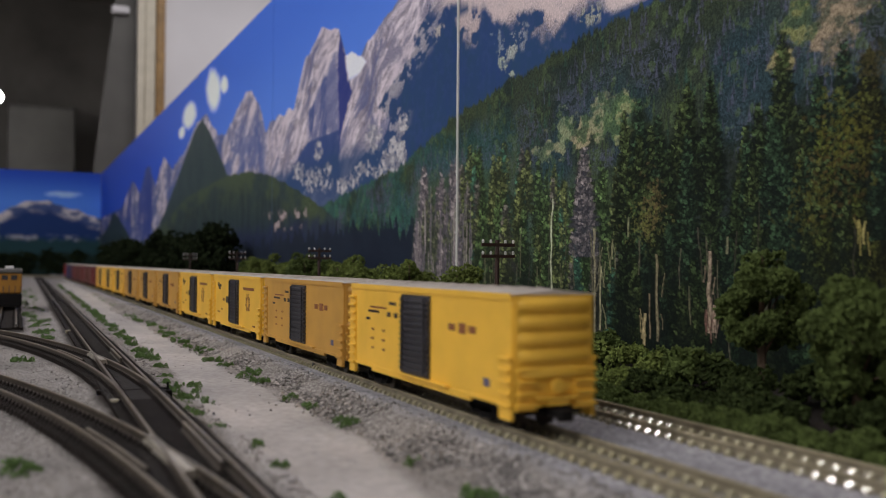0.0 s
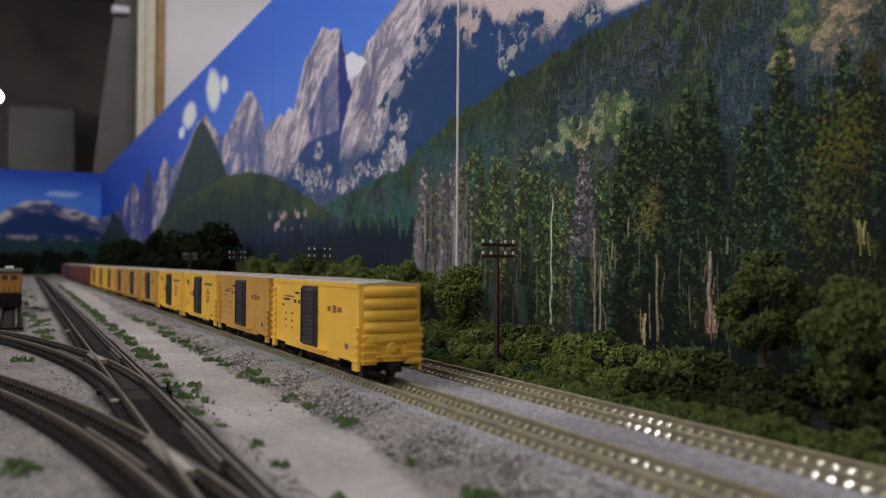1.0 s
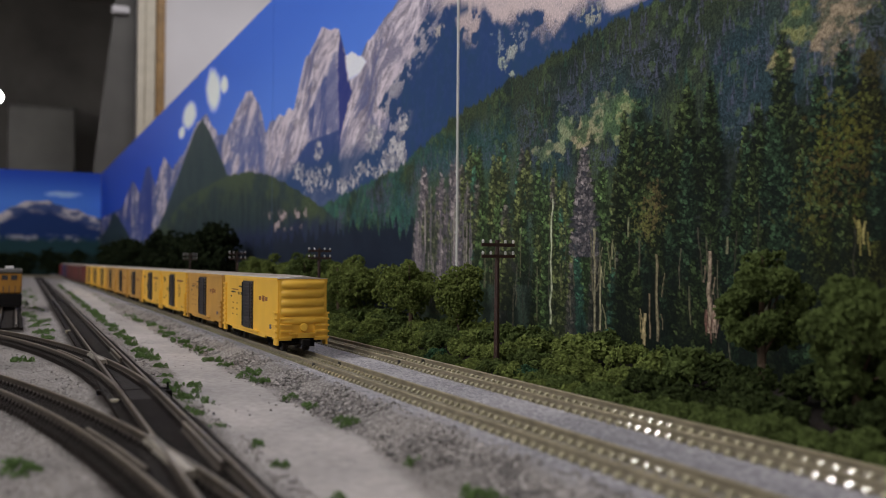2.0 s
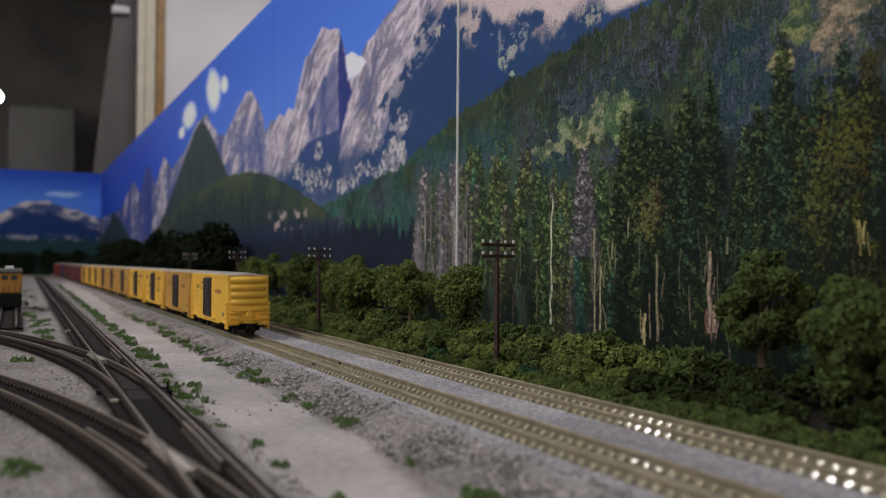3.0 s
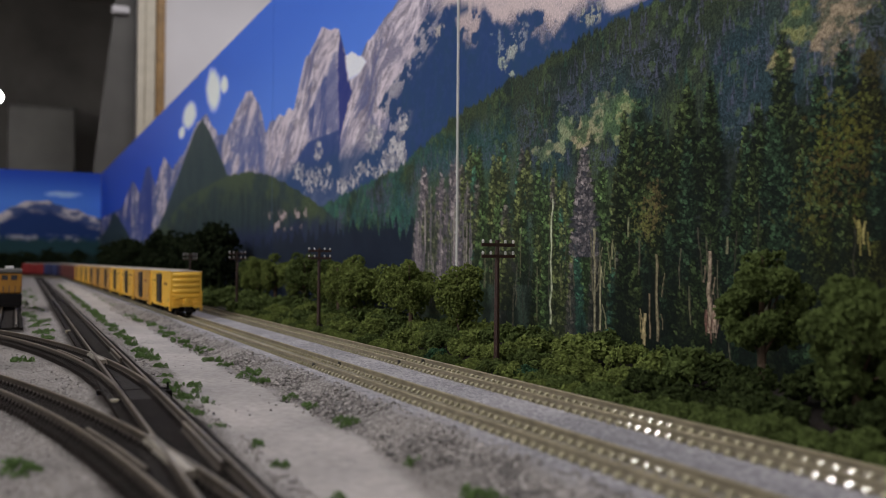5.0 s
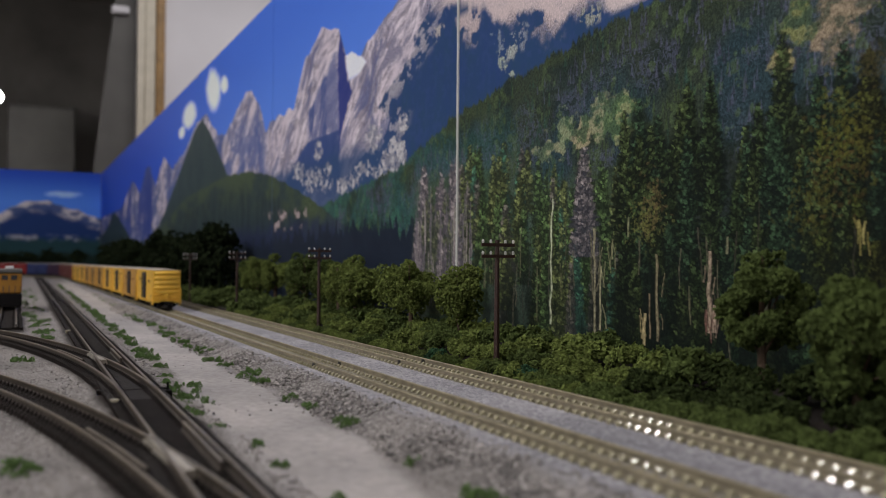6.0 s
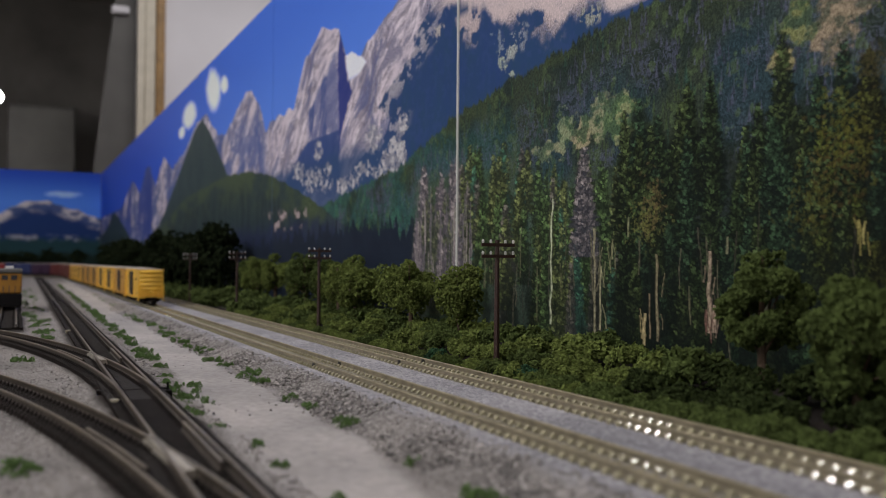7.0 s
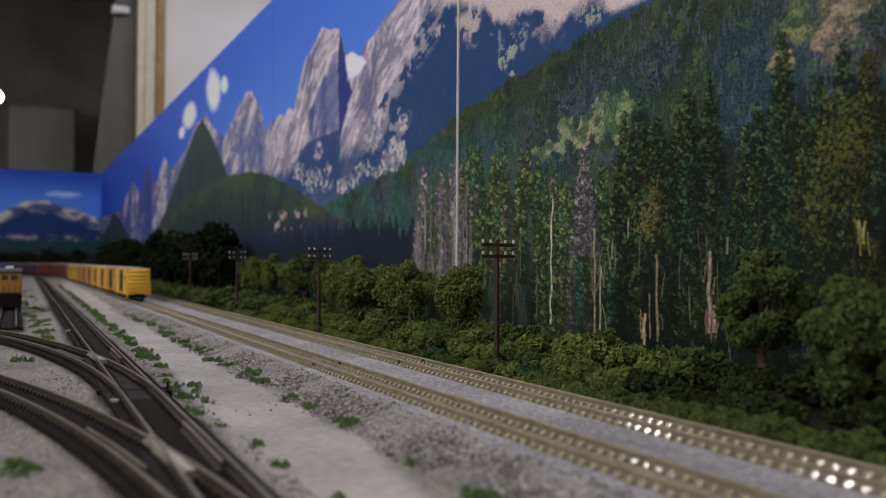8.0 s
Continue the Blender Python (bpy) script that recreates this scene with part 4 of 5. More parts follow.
def ties_on(th, pts, me, limit, near, width, length, material, step=PITCH):
    """Single sleepers on the stretch next to the camera, the far ones joined."""
    places = along(pts, step)
    single = [p for p in places if near[0] < p[1] < near[1]][:limit]
    rest = [p for p in places if p not in single]
    for x, y, a in single:
        shared("sleeper", me, th, pose(x, y, TIE, 0, 0, a))
    if rest:
        verts, faces = [], []
        for x, y, a in rest:
            c, s = math.cos(radians(a)), math.sin(radians(a))
            k = len(verts)
            for lx, ly, lz in ((-1, -1, -1), (1, -1, -1), (1, 1, -1), (-1, 1, -1), (-1, -1, 0), (1, -1, 0), (1, 1, 0), (-1, 1, 0)):
                px, py = lx * length / 2, ly * width / 2
                verts.append((x + c * px - s * py, y + s * px + c * py, TIE + lz * .0016))
            for f in ((0, 3, 2, 1), (4, 5, 6, 7), (0, 1, 5, 4), (1, 2, 6, 5), (2, 3, 7, 6), (3, 0, 4, 7)):
                faces.append([k + i for i in f])
        bm_me = bpy.data.meshes.new("far_sleepers")
        bm_me.from_pydata(verts, [], faces)
        bm_me.materials.append(material)
        ob = shared("far_sleepers", bm_me, th)
        ob["kind"] = "stuff"


def track(label, pts, me, near, rails_material, tie_material, dark=False, limit=300):
    th = thing("railway_track", label, "track", "tracks", "structure")
    for off in (-.0045 - .0003, .0045 + .0003):
        bm = bmesh.new()
        rail(bm, [(x, y, RAIL - .0020) for x, y in offset_path(pts, off)])
        rail_ob = part("rail", bm, rails_material, th)
        rail_ob.data.materials.append(M_YARDSIDE if dark else M_RAILSIDE)
    ties_on(th, pts, me, limit, near, .0016, .0165 if dark else .0126, tie_material)
    return th


def joiners(th, rails, y):
    for x in rails:
        bm = bmesh.new()
        box(bm, x - .00085, x + .00085, y - .0009, y + .0009, RAIL - .0018, RAIL - .0003)
        bevelled(bm, .0002)
        part("rail_joiner", bm, M_JOINER, th, "black rail joiner")


MAIN = curve_points(.50, NEAR, 2.22, .5)
MAIN2 = curve_points(.5315, FAR, 2.22, .5)
line_1 = track("main line of nickel-silver rail on tan sleepers", MAIN, TIE_ME, (.07, 1.14), M_RAIL, M_TIE)
line_2 = track("outer main line beside the shrubs, tan sleepers", MAIN2, TIE_ME, (.09, 1.16), M_RAIL, M_TIE)
joiners(line_1, (NEAR - .0048, NEAR + .0048), .314)
joiners(line_2, (FAR - .0048, FAR + .0048), .311)
YARD = [(yard_x(y), y) for y in (-.3, .1, .3, .6, 1.0, 1.6, 1.9)]
track("yard track of bronze-tinted rail on black sleepers", YARD, DTIE_ME, (.1, .9), M_BRONZE, M_DTIE, True)
LEG_A = [(branch(y, .25), y) for y in np.linspace(.26, .58, 24).tolist()]
LEG_B = [(branch(y, .062), y) for y in np.linspace(.07, .42, 26).tolist()]
track("curved turnout leg with bronze-tinted rail", LEG_A, DTIE_ME, (.1, .9), M_BRONZE, M_DTIE, True)
track("nearer curved turnout leg on black sleepers", LEG_B, DTIE_ME, (.1, .9), M_BRONZE, M_DTIE, True)
SIDING = [(-.004, y) for y in (.56, .8, 1.2, 1.9)]
track("siding under the parked yellow locomotive", SIDING, DTIE_ME, (.44, 1.0), M_BRONZE, M_DTIE, True)


# ---- freight cars ----
CAR_L, CAR_W, EAVE, SILL = .0993, .0196, .0289, .0050


def corrugated_end(bm, y, s):
    """Horizontal pressed ribs on the car's end at y, facing s."""
    prof = []
    z0, z1, n = .0108, .0284, 5
    for i in range(n):
        a, b = z0 + (z1 - z0) * i / n, z0 + (z1 - z0) * (i + 1) / n
        h = b - a
        prof += [(a + h * .06, 0.0), (a + h * .16, .0005), (a + h * .32, .0011), (a + h * .5, .0013), (a + h * .68, .0011), (a + h * .84, .0005), (a + h * .94, 0.0)]
    w = CAR_W / 2 - .0012
    prev = None
    for z, d in prof:
        dd = y + s * d
        row = [bm.verts.new((-w - .0003, y - s * .0002, z)), bm.verts.new((-w + .0012, dd, z)), bm.verts.new((w - .0012, dd, z)), bm.verts.new((w + .0003, y - s * .0002, z))]
        if prev:
            for i in range(3):
                f = bm.faces.new((prev[i], prev[i + 1], row[i + 1], row[i]))
                f.smooth = True
        prev = row


def plate(bm, zs, outs, inner, a, b, swap=False):
    """A stepped plate: heights zs with its outer face at outs, its back at inner, from a to b."""
    prof = [(o, z) for o, z in zip(outs, zs)] + [(inner, zs[-1]), (inner, zs[0])]
    ends = [[bm.verts.new((c, o, z) if swap else (o, c, z)) for o, z in prof] for c in (a, b)]
    n = len(prof)
    for i in range(n):
        bm.faces.new((ends[0][i], ends[0][(i + 1) % n], ends[1][(i + 1) % n], ends[1][i]))
    bm.faces.new(ends[0])
    bm.faces.new(ends[1][::-1])


def boxcar(label, paint, style, group):
    car = thing("boxcar", label, "freight car", group)
    hl, hw = CAR_L / 2, CAR_W / 2
    bm = bmesh.new()
    box(bm, -hw, hw, -hl, hl, SILL + .0008, EAVE)
    bmesh.ops.bevel(bm, geom=[e for e in bm.edges if abs(e.verts[0].co.z - e.verts[1].co.z) > .01], offset=.0006, segments=2, affect="EDGES")
    body = part("body", bm, paint, car)
    # eave strip, sill and panel seams
    for s in (-1, 1):
        bm = bmesh.new()
        box(bm, s * hw - .0003, s * hw + .0003, -hl + .001, hl - .001, EAVE - .0013, EAVE + .0001)
        part("eave_strip", bm, paint, body)
        bm = bmesh.new()
        box(bm, s * hw - .0003, s * hw + .0004, -hl * .62, hl * .62, SILL - .0002, SILL + .0014)
        box(bm, s * hw - .0003, s * hw + .0004, -hl * .95, -hl * .62, SILL + .0007, SILL + .0016)
        box(bm, s * hw - .0003, s * hw + .0004, hl * .62, hl * .95, SILL + .0007, SILL + .0016)
        part("side_sill", bm, paint, body)
    bm = bmesh.new()
    corrugated_end(bm, -hl, -1)
    part("end_ribs", bm, paint, body)
    bm = bmesh.new()
    corrugated_end(bm, hl, 1)
    part("end_ribs", bm, paint, body)
    # roof, ribbed across
    bm = bmesh.new()
    n = 14
    prev = None
    for i in range(n):
        y0, y1 = -hl + CAR_L * i / n, -hl + CAR_L * (i + 1) / n
        for a, z in ((y0, 0.0), (y1 - .0009, 0.0), (y1 - .0008, .0004), (y1 - .0001, .0004)):
            row = [bm.verts.new(p) for p in ((-hw - .0002, a, EAVE - .0002), (-hw - .0002, a, EAVE), (0, a, EAVE + .0009 + z), (hw + .0002, a, EAVE), (hw + .0002, a, EAVE - .0002))]
            if prev:
                for j in range(4):
                    bm.faces.new((prev[j], prev[j + 1], row[j + 1], row[j]))
                bm.faces.new((prev[4], prev[0], row[0], row[4]))
            else:
                bm.faces.new(row)
            prev = row
    bm.faces.new(prev)
    part("roof", bm, M_ROOF, car, "dusty grey ribbed roof")
    # sliding doors with pressed panels
    for s in (-1, 1):
        bm = bmesh.new()
        zs, xo = [.0069], [.0005]
        for i in range(13):
            z = .0078 + i * .00146
            zs += [z - .0001, z, z + .0007, z + .0008]
            xo += [.0005, .0010, .0010, .0005]
        plate(bm, zs + [.0271], [s * (hw + d) for d in xo + [.0005]], s * (hw - .0002), -.0088, .0088)
        door = part("door", bm, M_BLACK if style != "plain" else paint, car, "black ribbed sliding door" if style != "plain" else "")
        bm = bmesh.new()
        for yy in (-.0072, .0068):
            xa, xb = (-hw - .0014, -hw - .0009) if s < 0 else (hw + .0009, hw + .0014)
            box(bm, xa, xb, yy, yy + .0004, .0075, .0265)
        part("lock_rod", bm, M_BLACK if style != "plain" else paint, door)
        bm = bmesh.new()
        xa, xb = (-hw - .0012, -hw) if s < 0 else (hw, hw + .0012)
        box(bm, xa, xb, -.020, .0095, .0062, .0068)
        part("door_track", bm, paint, car)
    # ladders of steps at the four corners
    for s in (-1, 1):
        for e in (-1, 1):
            bm = bmesh.new()
            y0, y1 = e * (hl - .0052), e * (hl - .0004)
            high = (.0265 if e > 0 else .0165)
            zs = [.0031]
            xo = [.0005]
            z = .0056
            while z < high:
                zs += [z - .0001, z, z + .0006, z + .0007]
                xo += [.0004, .0010, .0010, .0004]
                z += .0024
            plate(bm, zs, [s * (hw + d) for d in xo], s * (hw - .0004), y0, y1)
            part("ladder", bm, paint, car)
            bm = bmesh.new()
            zs, xo, z = [.0050], [.0003], .0058
            while z < .0130:
                zs += [z - .0001, z, z + .0006, z + .0007]
                xo += [.0003, .0013, .0013, .0003]
                z += .0024
            plate(bm, zs, [e * (hl + d) for d in xo], e * (hl - .0003), s * (hw - .0052), s * (hw - .0006), True)
            part("end_steps", bm, paint, car)
    # brake wheel, end platform and couplers
    for e in (-1, 1):
        bm = bmesh.new()
        ring = 14
        bmesh.ops.create_cone(bm, cap_ends=True, segments=ring, radius1=.0017, radius2=.0014, depth=.0007, matrix=Matrix.Translation((.0, e * (hl + .0016), .0100)) @ Matrix.Rotation(math.pi / 2, 4, "X"))
        box(bm, -.0006, .0006, min(e * hl, e * (hl + .0015)), max(e * hl, e * (hl + .0015)), .0095, .0105)
        part("brake_wheel", bm, paint, car)
        bm = bmesh.new()
        box(bm, -.0052, .0052, min(e * hl, e * (hl + .0018)), max(e * hl, e * (hl + .0018)), .0073, .0079)
        box(bm, -.0024, .0024, min(e * hl, e * (hl + .0014)), max(e * hl, e * (hl + .0014)), .0060, .0073)
        part("end_platform", bm, paint, car)
        bm = bmesh.new()
        box(bm, -.0013, .0013, min(e * (hl - .002), e * (hl + .0044)), max(e * (hl - .002), e * (hl + .0044)), .0036, .0052)
        box(bm, -.0016, .0016, min(e * (hl + .0030), e * (hl + .0052)), max(e * (hl + .0030), e * (hl + .0052)), .0032, .0056)
        bevelled(bm, .0003)
        part("coupler", bm, M_TRUCK, car)
    bm = bmesh.new()
    box(bm, -hw + .002, hw - .002, -hl + .0015, hl - .0015, .0040, SILL + .0008)
    part("underframe", bm, M_TRUCK, car)
    # trucks
    for cy in (-.033, .033):
        bm = bmesh.new()
        for s in (-1, 1):
            x0, x1 = min(s * .0060, s * .0074), max(s * .0060, s * .0074)
            box(bm, x0, x1, cy - .0078, cy + .0078, .0024, .0040)
            box(bm, x0, x1, cy - .0030, cy + .0030, .0012, .0044)
            for d in (-.0056, .0056):
                box(bm, x0, x1 + (.0003 if s > 0 else 0), cy + d - .0014, cy + d + .0014, .0016, .0040)
        box(bm, -.0062, .0062, cy - .0020, cy + .0020, .0026, .0044)
        truck = part("truck", bm, M_TRUCK, car, "black plastic truck")
        for d in (-.0056, .0056):
            bm = bmesh.new()
            for s in (-1, 1):
                rod(bm, (s * .0040, cy + d, .0026), (s * .0054, cy + d, .0026), .0026, .0026, 16)
                rod(bm, (s * .0036, cy + d, .0026), (s * .0040, cy + d, .0026), .0030, .0030, 16)
            rod(bm, (-.0040, cy + d, .0026), (.0040, cy + d, .0026), .0006, .0006, 6)
            part("wheelset", bm, M_WHEEL, truck)
    # lettering as plain bars
    rows = []
    if style in ("bars", "faded"):
        rows = [(.0135, .0185, .0238, .0246, 0), (.0205, .0330, .0225, .0230, 1), (.0260, .0345, .0212, .0219, 0), (.0125, .0150, .0205, .0218, 0), (.0175, .0200, .0205, .0218, 0),
                (.0330, .0360, .0190, .0197, 0)]
        for r in range(3):
            for c in (.0215, .0300):
                rows.append((c, c + .0017 + .0005 * (r % 2), .0110 + r * .0026, .01165 + r * .0026, 1))
        rows += [(-.0330, -.0295, .0196, .0212, 1), (-.0280, -.0245, .0192, .0216, 2), (-.0225, -.0190, .0196, .0212, 1), (-.0395, -.0368, .0088, .0106, 3)]
    elif style == "emblem":
        rows = [(.0300, .0385, .0232, .0242, 0), (.0320, .0360, .0218, .0233, 0), (.0345, .0390, .0244, .0250, 0), (.0100, .0190, .0158, .0188, 0), (.0220, .0260, .0165, .0178, 1), (-.0380, -.0175, .0228, .0240, 1),
                (.0270, .0300, .0120, .0128, 1), (.0330, .0380, .0105, .0112, 1), (-.0400, -.0350, .0075, .0082, 1)]
    for x in (-1, 1):
        for a, b, z0, z1, ink_kind in rows:
            bm = bmesh.new()
            y0, y1 = (a, b) if x < 0 else (-b, -a)
            xs = sorted((x * (hw + .00002), x * (hw + .00012)))
            box(bm, xs[0], xs[1], y0, y1, z0, z1)
            part("lettering", bm, (M_INK, M_INK2, M_INK2, M_PLATE)[ink_kind], body)
        if style == "emblem":
            bm = bmesh.new()
            for i in range(18):
                if i in (4, 13):
                    continue
                a0, a1 = 2 * math.pi * i / 18, 2 * math.pi * (i + .8) / 18
                pts = []
                for r, a in ((.0018, a0), (.0036 + .0008 * (i % 2), a0), (.0036 + .0008 * (i % 2), a1), (.0018, a1)):
                    pts.append(bm.verts.new((x * (hw + .00010), -.0265 * (1 if x < 0 else -1) + r * math.cos(a), .0172 + r * math.sin(a))))
                bm.faces.new(pts)
            part("emblem", bm, M_INK2, body)
    return car


YELLOW = boxcar("bright yellow boxcar with black ribbed doors", M_YELLOW, "bars", "train of freight cars")
TANCAR = boxcar("faded ochre boxcar with black ribbed doors", M_TAN, "faded", "train of freight cars")
EMBLEM = boxcar("yellow boxcar with a round dark emblem", M_YELLOW, "emblem", "train of freight cars")
OTHERS = [boxcar(lab, m_, "plain", "train of freight cars") for lab, m_ in
          (("maroon boxcar further up the train", M_MAROON), ("violet boxcar further up the train", M_PURPLE), ("navy blue boxcar further up the train", M_NAVY),
           ("red boxcar further up the train", M_RED), ("reddish brown boxcar far up the train", M_BROWN))]
ORDER = [YELLOW, TANCAR, EMBLEM, EMBLEM, TANCAR, TANCAR, TANCAR, EMBLEM, YELLOW, YELLOW] + [OTHERS[i] for i in (0, 4, 0, 4, 0, 1, 2, 3)]
TRAIN, placed = [], set()
for proto in ORDER:
    if proto.name in placed:
        TRAIN.append(copy_thing(proto, Matrix.Identity(4)))
    else:
        placed.add(proto.name)
        TRAIN.append(proto)


# ---- parked locomotive ----
def locomotive():
    loco = thing("diesel_locomotive", "yellow diesel locomotive parked on a yard siding", "locomotive", m=pose(-.004, .808, RAIL))
    bm = bmesh.new()
    box(bm, -.0085, .0085, -.055, .055, .0070, .0106)
    part("walkway", bm, M_BLACK, loco)
    bm = bmesh.new()
    box(bm, -.0086, .0086, -.052, -.030, .0106, .0256)
    bevelled(bm, .0008)
    part("cab", bm, M_LOCO, loco)
    bm = bmesh.new()
    box(bm, -.0090, .0090, -.0528, -.0295, .0256, .0292)
    bevelled(bm, .0009)
    part("cab_roof", bm, M_GREY, loco, "dark grey cab roof")
    bm = bmesh.new()
    box(bm, -.0030, .0030, -.0504, -.046, .0292, .0312)
    bevelled(bm, .0005)
    part("horn_box", bm, M_CEIL, loco, "pale box on the cab roof")
    bm = bmesh.new()
    box(bm, -.0062, .0062, -.030, .052, .0106, .0256)
    bevelled(bm, .0008)
    part("hood", bm, M_LOCO, loco)
    for x in (-.0052, .0010):
        bm = bmesh.new()
        box(bm, x, x + .0042, -.0524, -.0515, .0208, .0243)
        part("window", bm, M_BLACK, loco, "dark cab window")
    bm = bmesh.new()
    box(bm, -.0085, .0085, -.056, -.0535, .0010, .0106)
    box(bm, -.0080, .0080, -.0575, -.0555, .0012, .0030)
    part("pilot", bm, M_TRUCK, loco)
    for x in (-.0078, -.0040, .0, .0040, .0078):
        bm = bmesh.new()
        rod(bm, (x, -.0548, .0106), (x, -.0548, .0165), .0003, .0003, 6)
        part("handrail", bm, M_BLACK, loco)
    for cy in (-.036, .036):
        bm = bmesh.new()
        box(bm, -.0072, .0072, cy - .014, cy + .014, .0016, .0062)
        truck = part("truck", bm, M_TRUCK, loco)
        for d in (-.009, 0, .009):
            bm = bmesh.new()
            rod(bm, (-.0052, cy + d, .0029), (.0052, cy + d, .0029), .0029, .0029, 14)
            part("wheelset", bm, M_WHEEL, truck)
    bm = bmesh.new()
    box(bm, -.0070, .0070, -.014, .014, .0022, .0068)
    part("fuel_tank", bm, M_BLACK, loco)


locomotive()


# ---- telegraph poles ----
def telegraph_pole(y):
    th = thing("telegraph_pole", "brown telegraph pole with two crossarms and pale insulators", "pole", "line of telegraph poles", m=pose(.158, y, -.008))
    bm = bmesh.new()
    rod(bm, (0, 0, 0), (0, 0, .0500), .00115, .0008, 10)
    part("post", bm, M_POLE, th)
    for z in (.0442, .0483):
        bm = bmesh.new()
        box(bm, -.0068, .0068, -.0012, -.0004, z - .0007, z + .0005)
        arm = part("crossarm", bm, M_POLE, th)
        for x in (-.0062, -.0030, .0030, .0062):
            bm = bmesh.new()
            rod(bm, (x, -.0008, z + .0004), (x, -.0008, z + .0012), .0004, .00055, 8)
            rod(bm, (x, -.0008, z + .0012), (x, -.0008, z + .0018), .00055, .0003, 8)
            part("insulator", bm, M_GLASSB, arm, "pale round insulator")
    return th


for py in (.2923, .5069, .7216, .936):
    telegraph_pole(py)


# ---- foliage ----
GRAIN = np.array(((1, 0, 0), (-.5, .87, 0), (-.5, -.87, 0), (0, 0, 1), (0, 0, -1)))
GRAIN_TRI = np.array(((0, 1, 3), (1, 2, 3), (2, 0, 3), (1, 0, 4), (2, 1, 4), (0, 2, 4)))


def clump_cloud(rng, lobes, grain, count):
    """Foam granules, sharp and uneven, over the surfaces of lobes (x, y, z, r): vertices and triangles."""
    rs = np.random.RandomState(rng.randrange(10 ** 6))
    lobe = np.array(lobes)
    weight = lobe[:, 3] ** 2
    pick = lobe[rs.choice(len(lobe), count, p=weight / weight.sum())]
    v = rs.normal(size=(count, 3)) + np.array((0, 0, .35))
    v /= np.linalg.norm(v, axis=1)[:, None]
    lump = 1 + .06 * np.sin(v @ rs.normal(size=(3, 3)) * 4 + pick[:, :3] * 900).sum(1)
    centre = pick[:, :3] + v * (pick[:, 3] * lump * rs.uniform(.84, 1.04, count))[:, None]
    turn = np.linalg.qr(rs.normal(size=(count, 3, 3)))[0]
    size = (grain * rs.uniform(.6, 1.35, count))[:, None] * rs.uniform(.5, 1.5, (count, 5))
    verts = centre[:, None] + np.einsum("ij,njk->nik", GRAIN, turn) * size[..., None]
    faces = GRAIN_TRI[None] + 5 * np.arange(count)[:, None, None]
    return verts.reshape(-1, 3).tolist(), faces.reshape(-1, 3).tolist()


def cloud_mesh(name, data, material):
    me = bpy.data.meshes.new(name)
    me.from_pydata(data[0], [], data[1])
    me.materials.append(material)
    return me


def shrub_meshes(count, size, grain, pieces, materials, seed):
    rng = random.Random(seed)
    out = []
    for i in range(count):
        lobes = []
        for k in range(rng.randint(11, 15)):
            a, rho = rng.uniform(0, 6.28), math.sqrt(rng.random()) * .85
            dome = .12 + .72 * math.sqrt(1 - rho * rho) * rng.uniform(.75, 1.12)
            lobes.append((rho * math.cos(a) * size, rho * math.sin(a) * size, dome * size, size * rng.uniform(.19, .36)))
        out.append(cloud_mesh("foliage", clump_cloud(rng, lobes, grain, pieces), materials[i % len(materials)]))
    return out


def ground_height(x):
    return -.0066 + .004 * min(1, max(0, (x - .15) / .05))


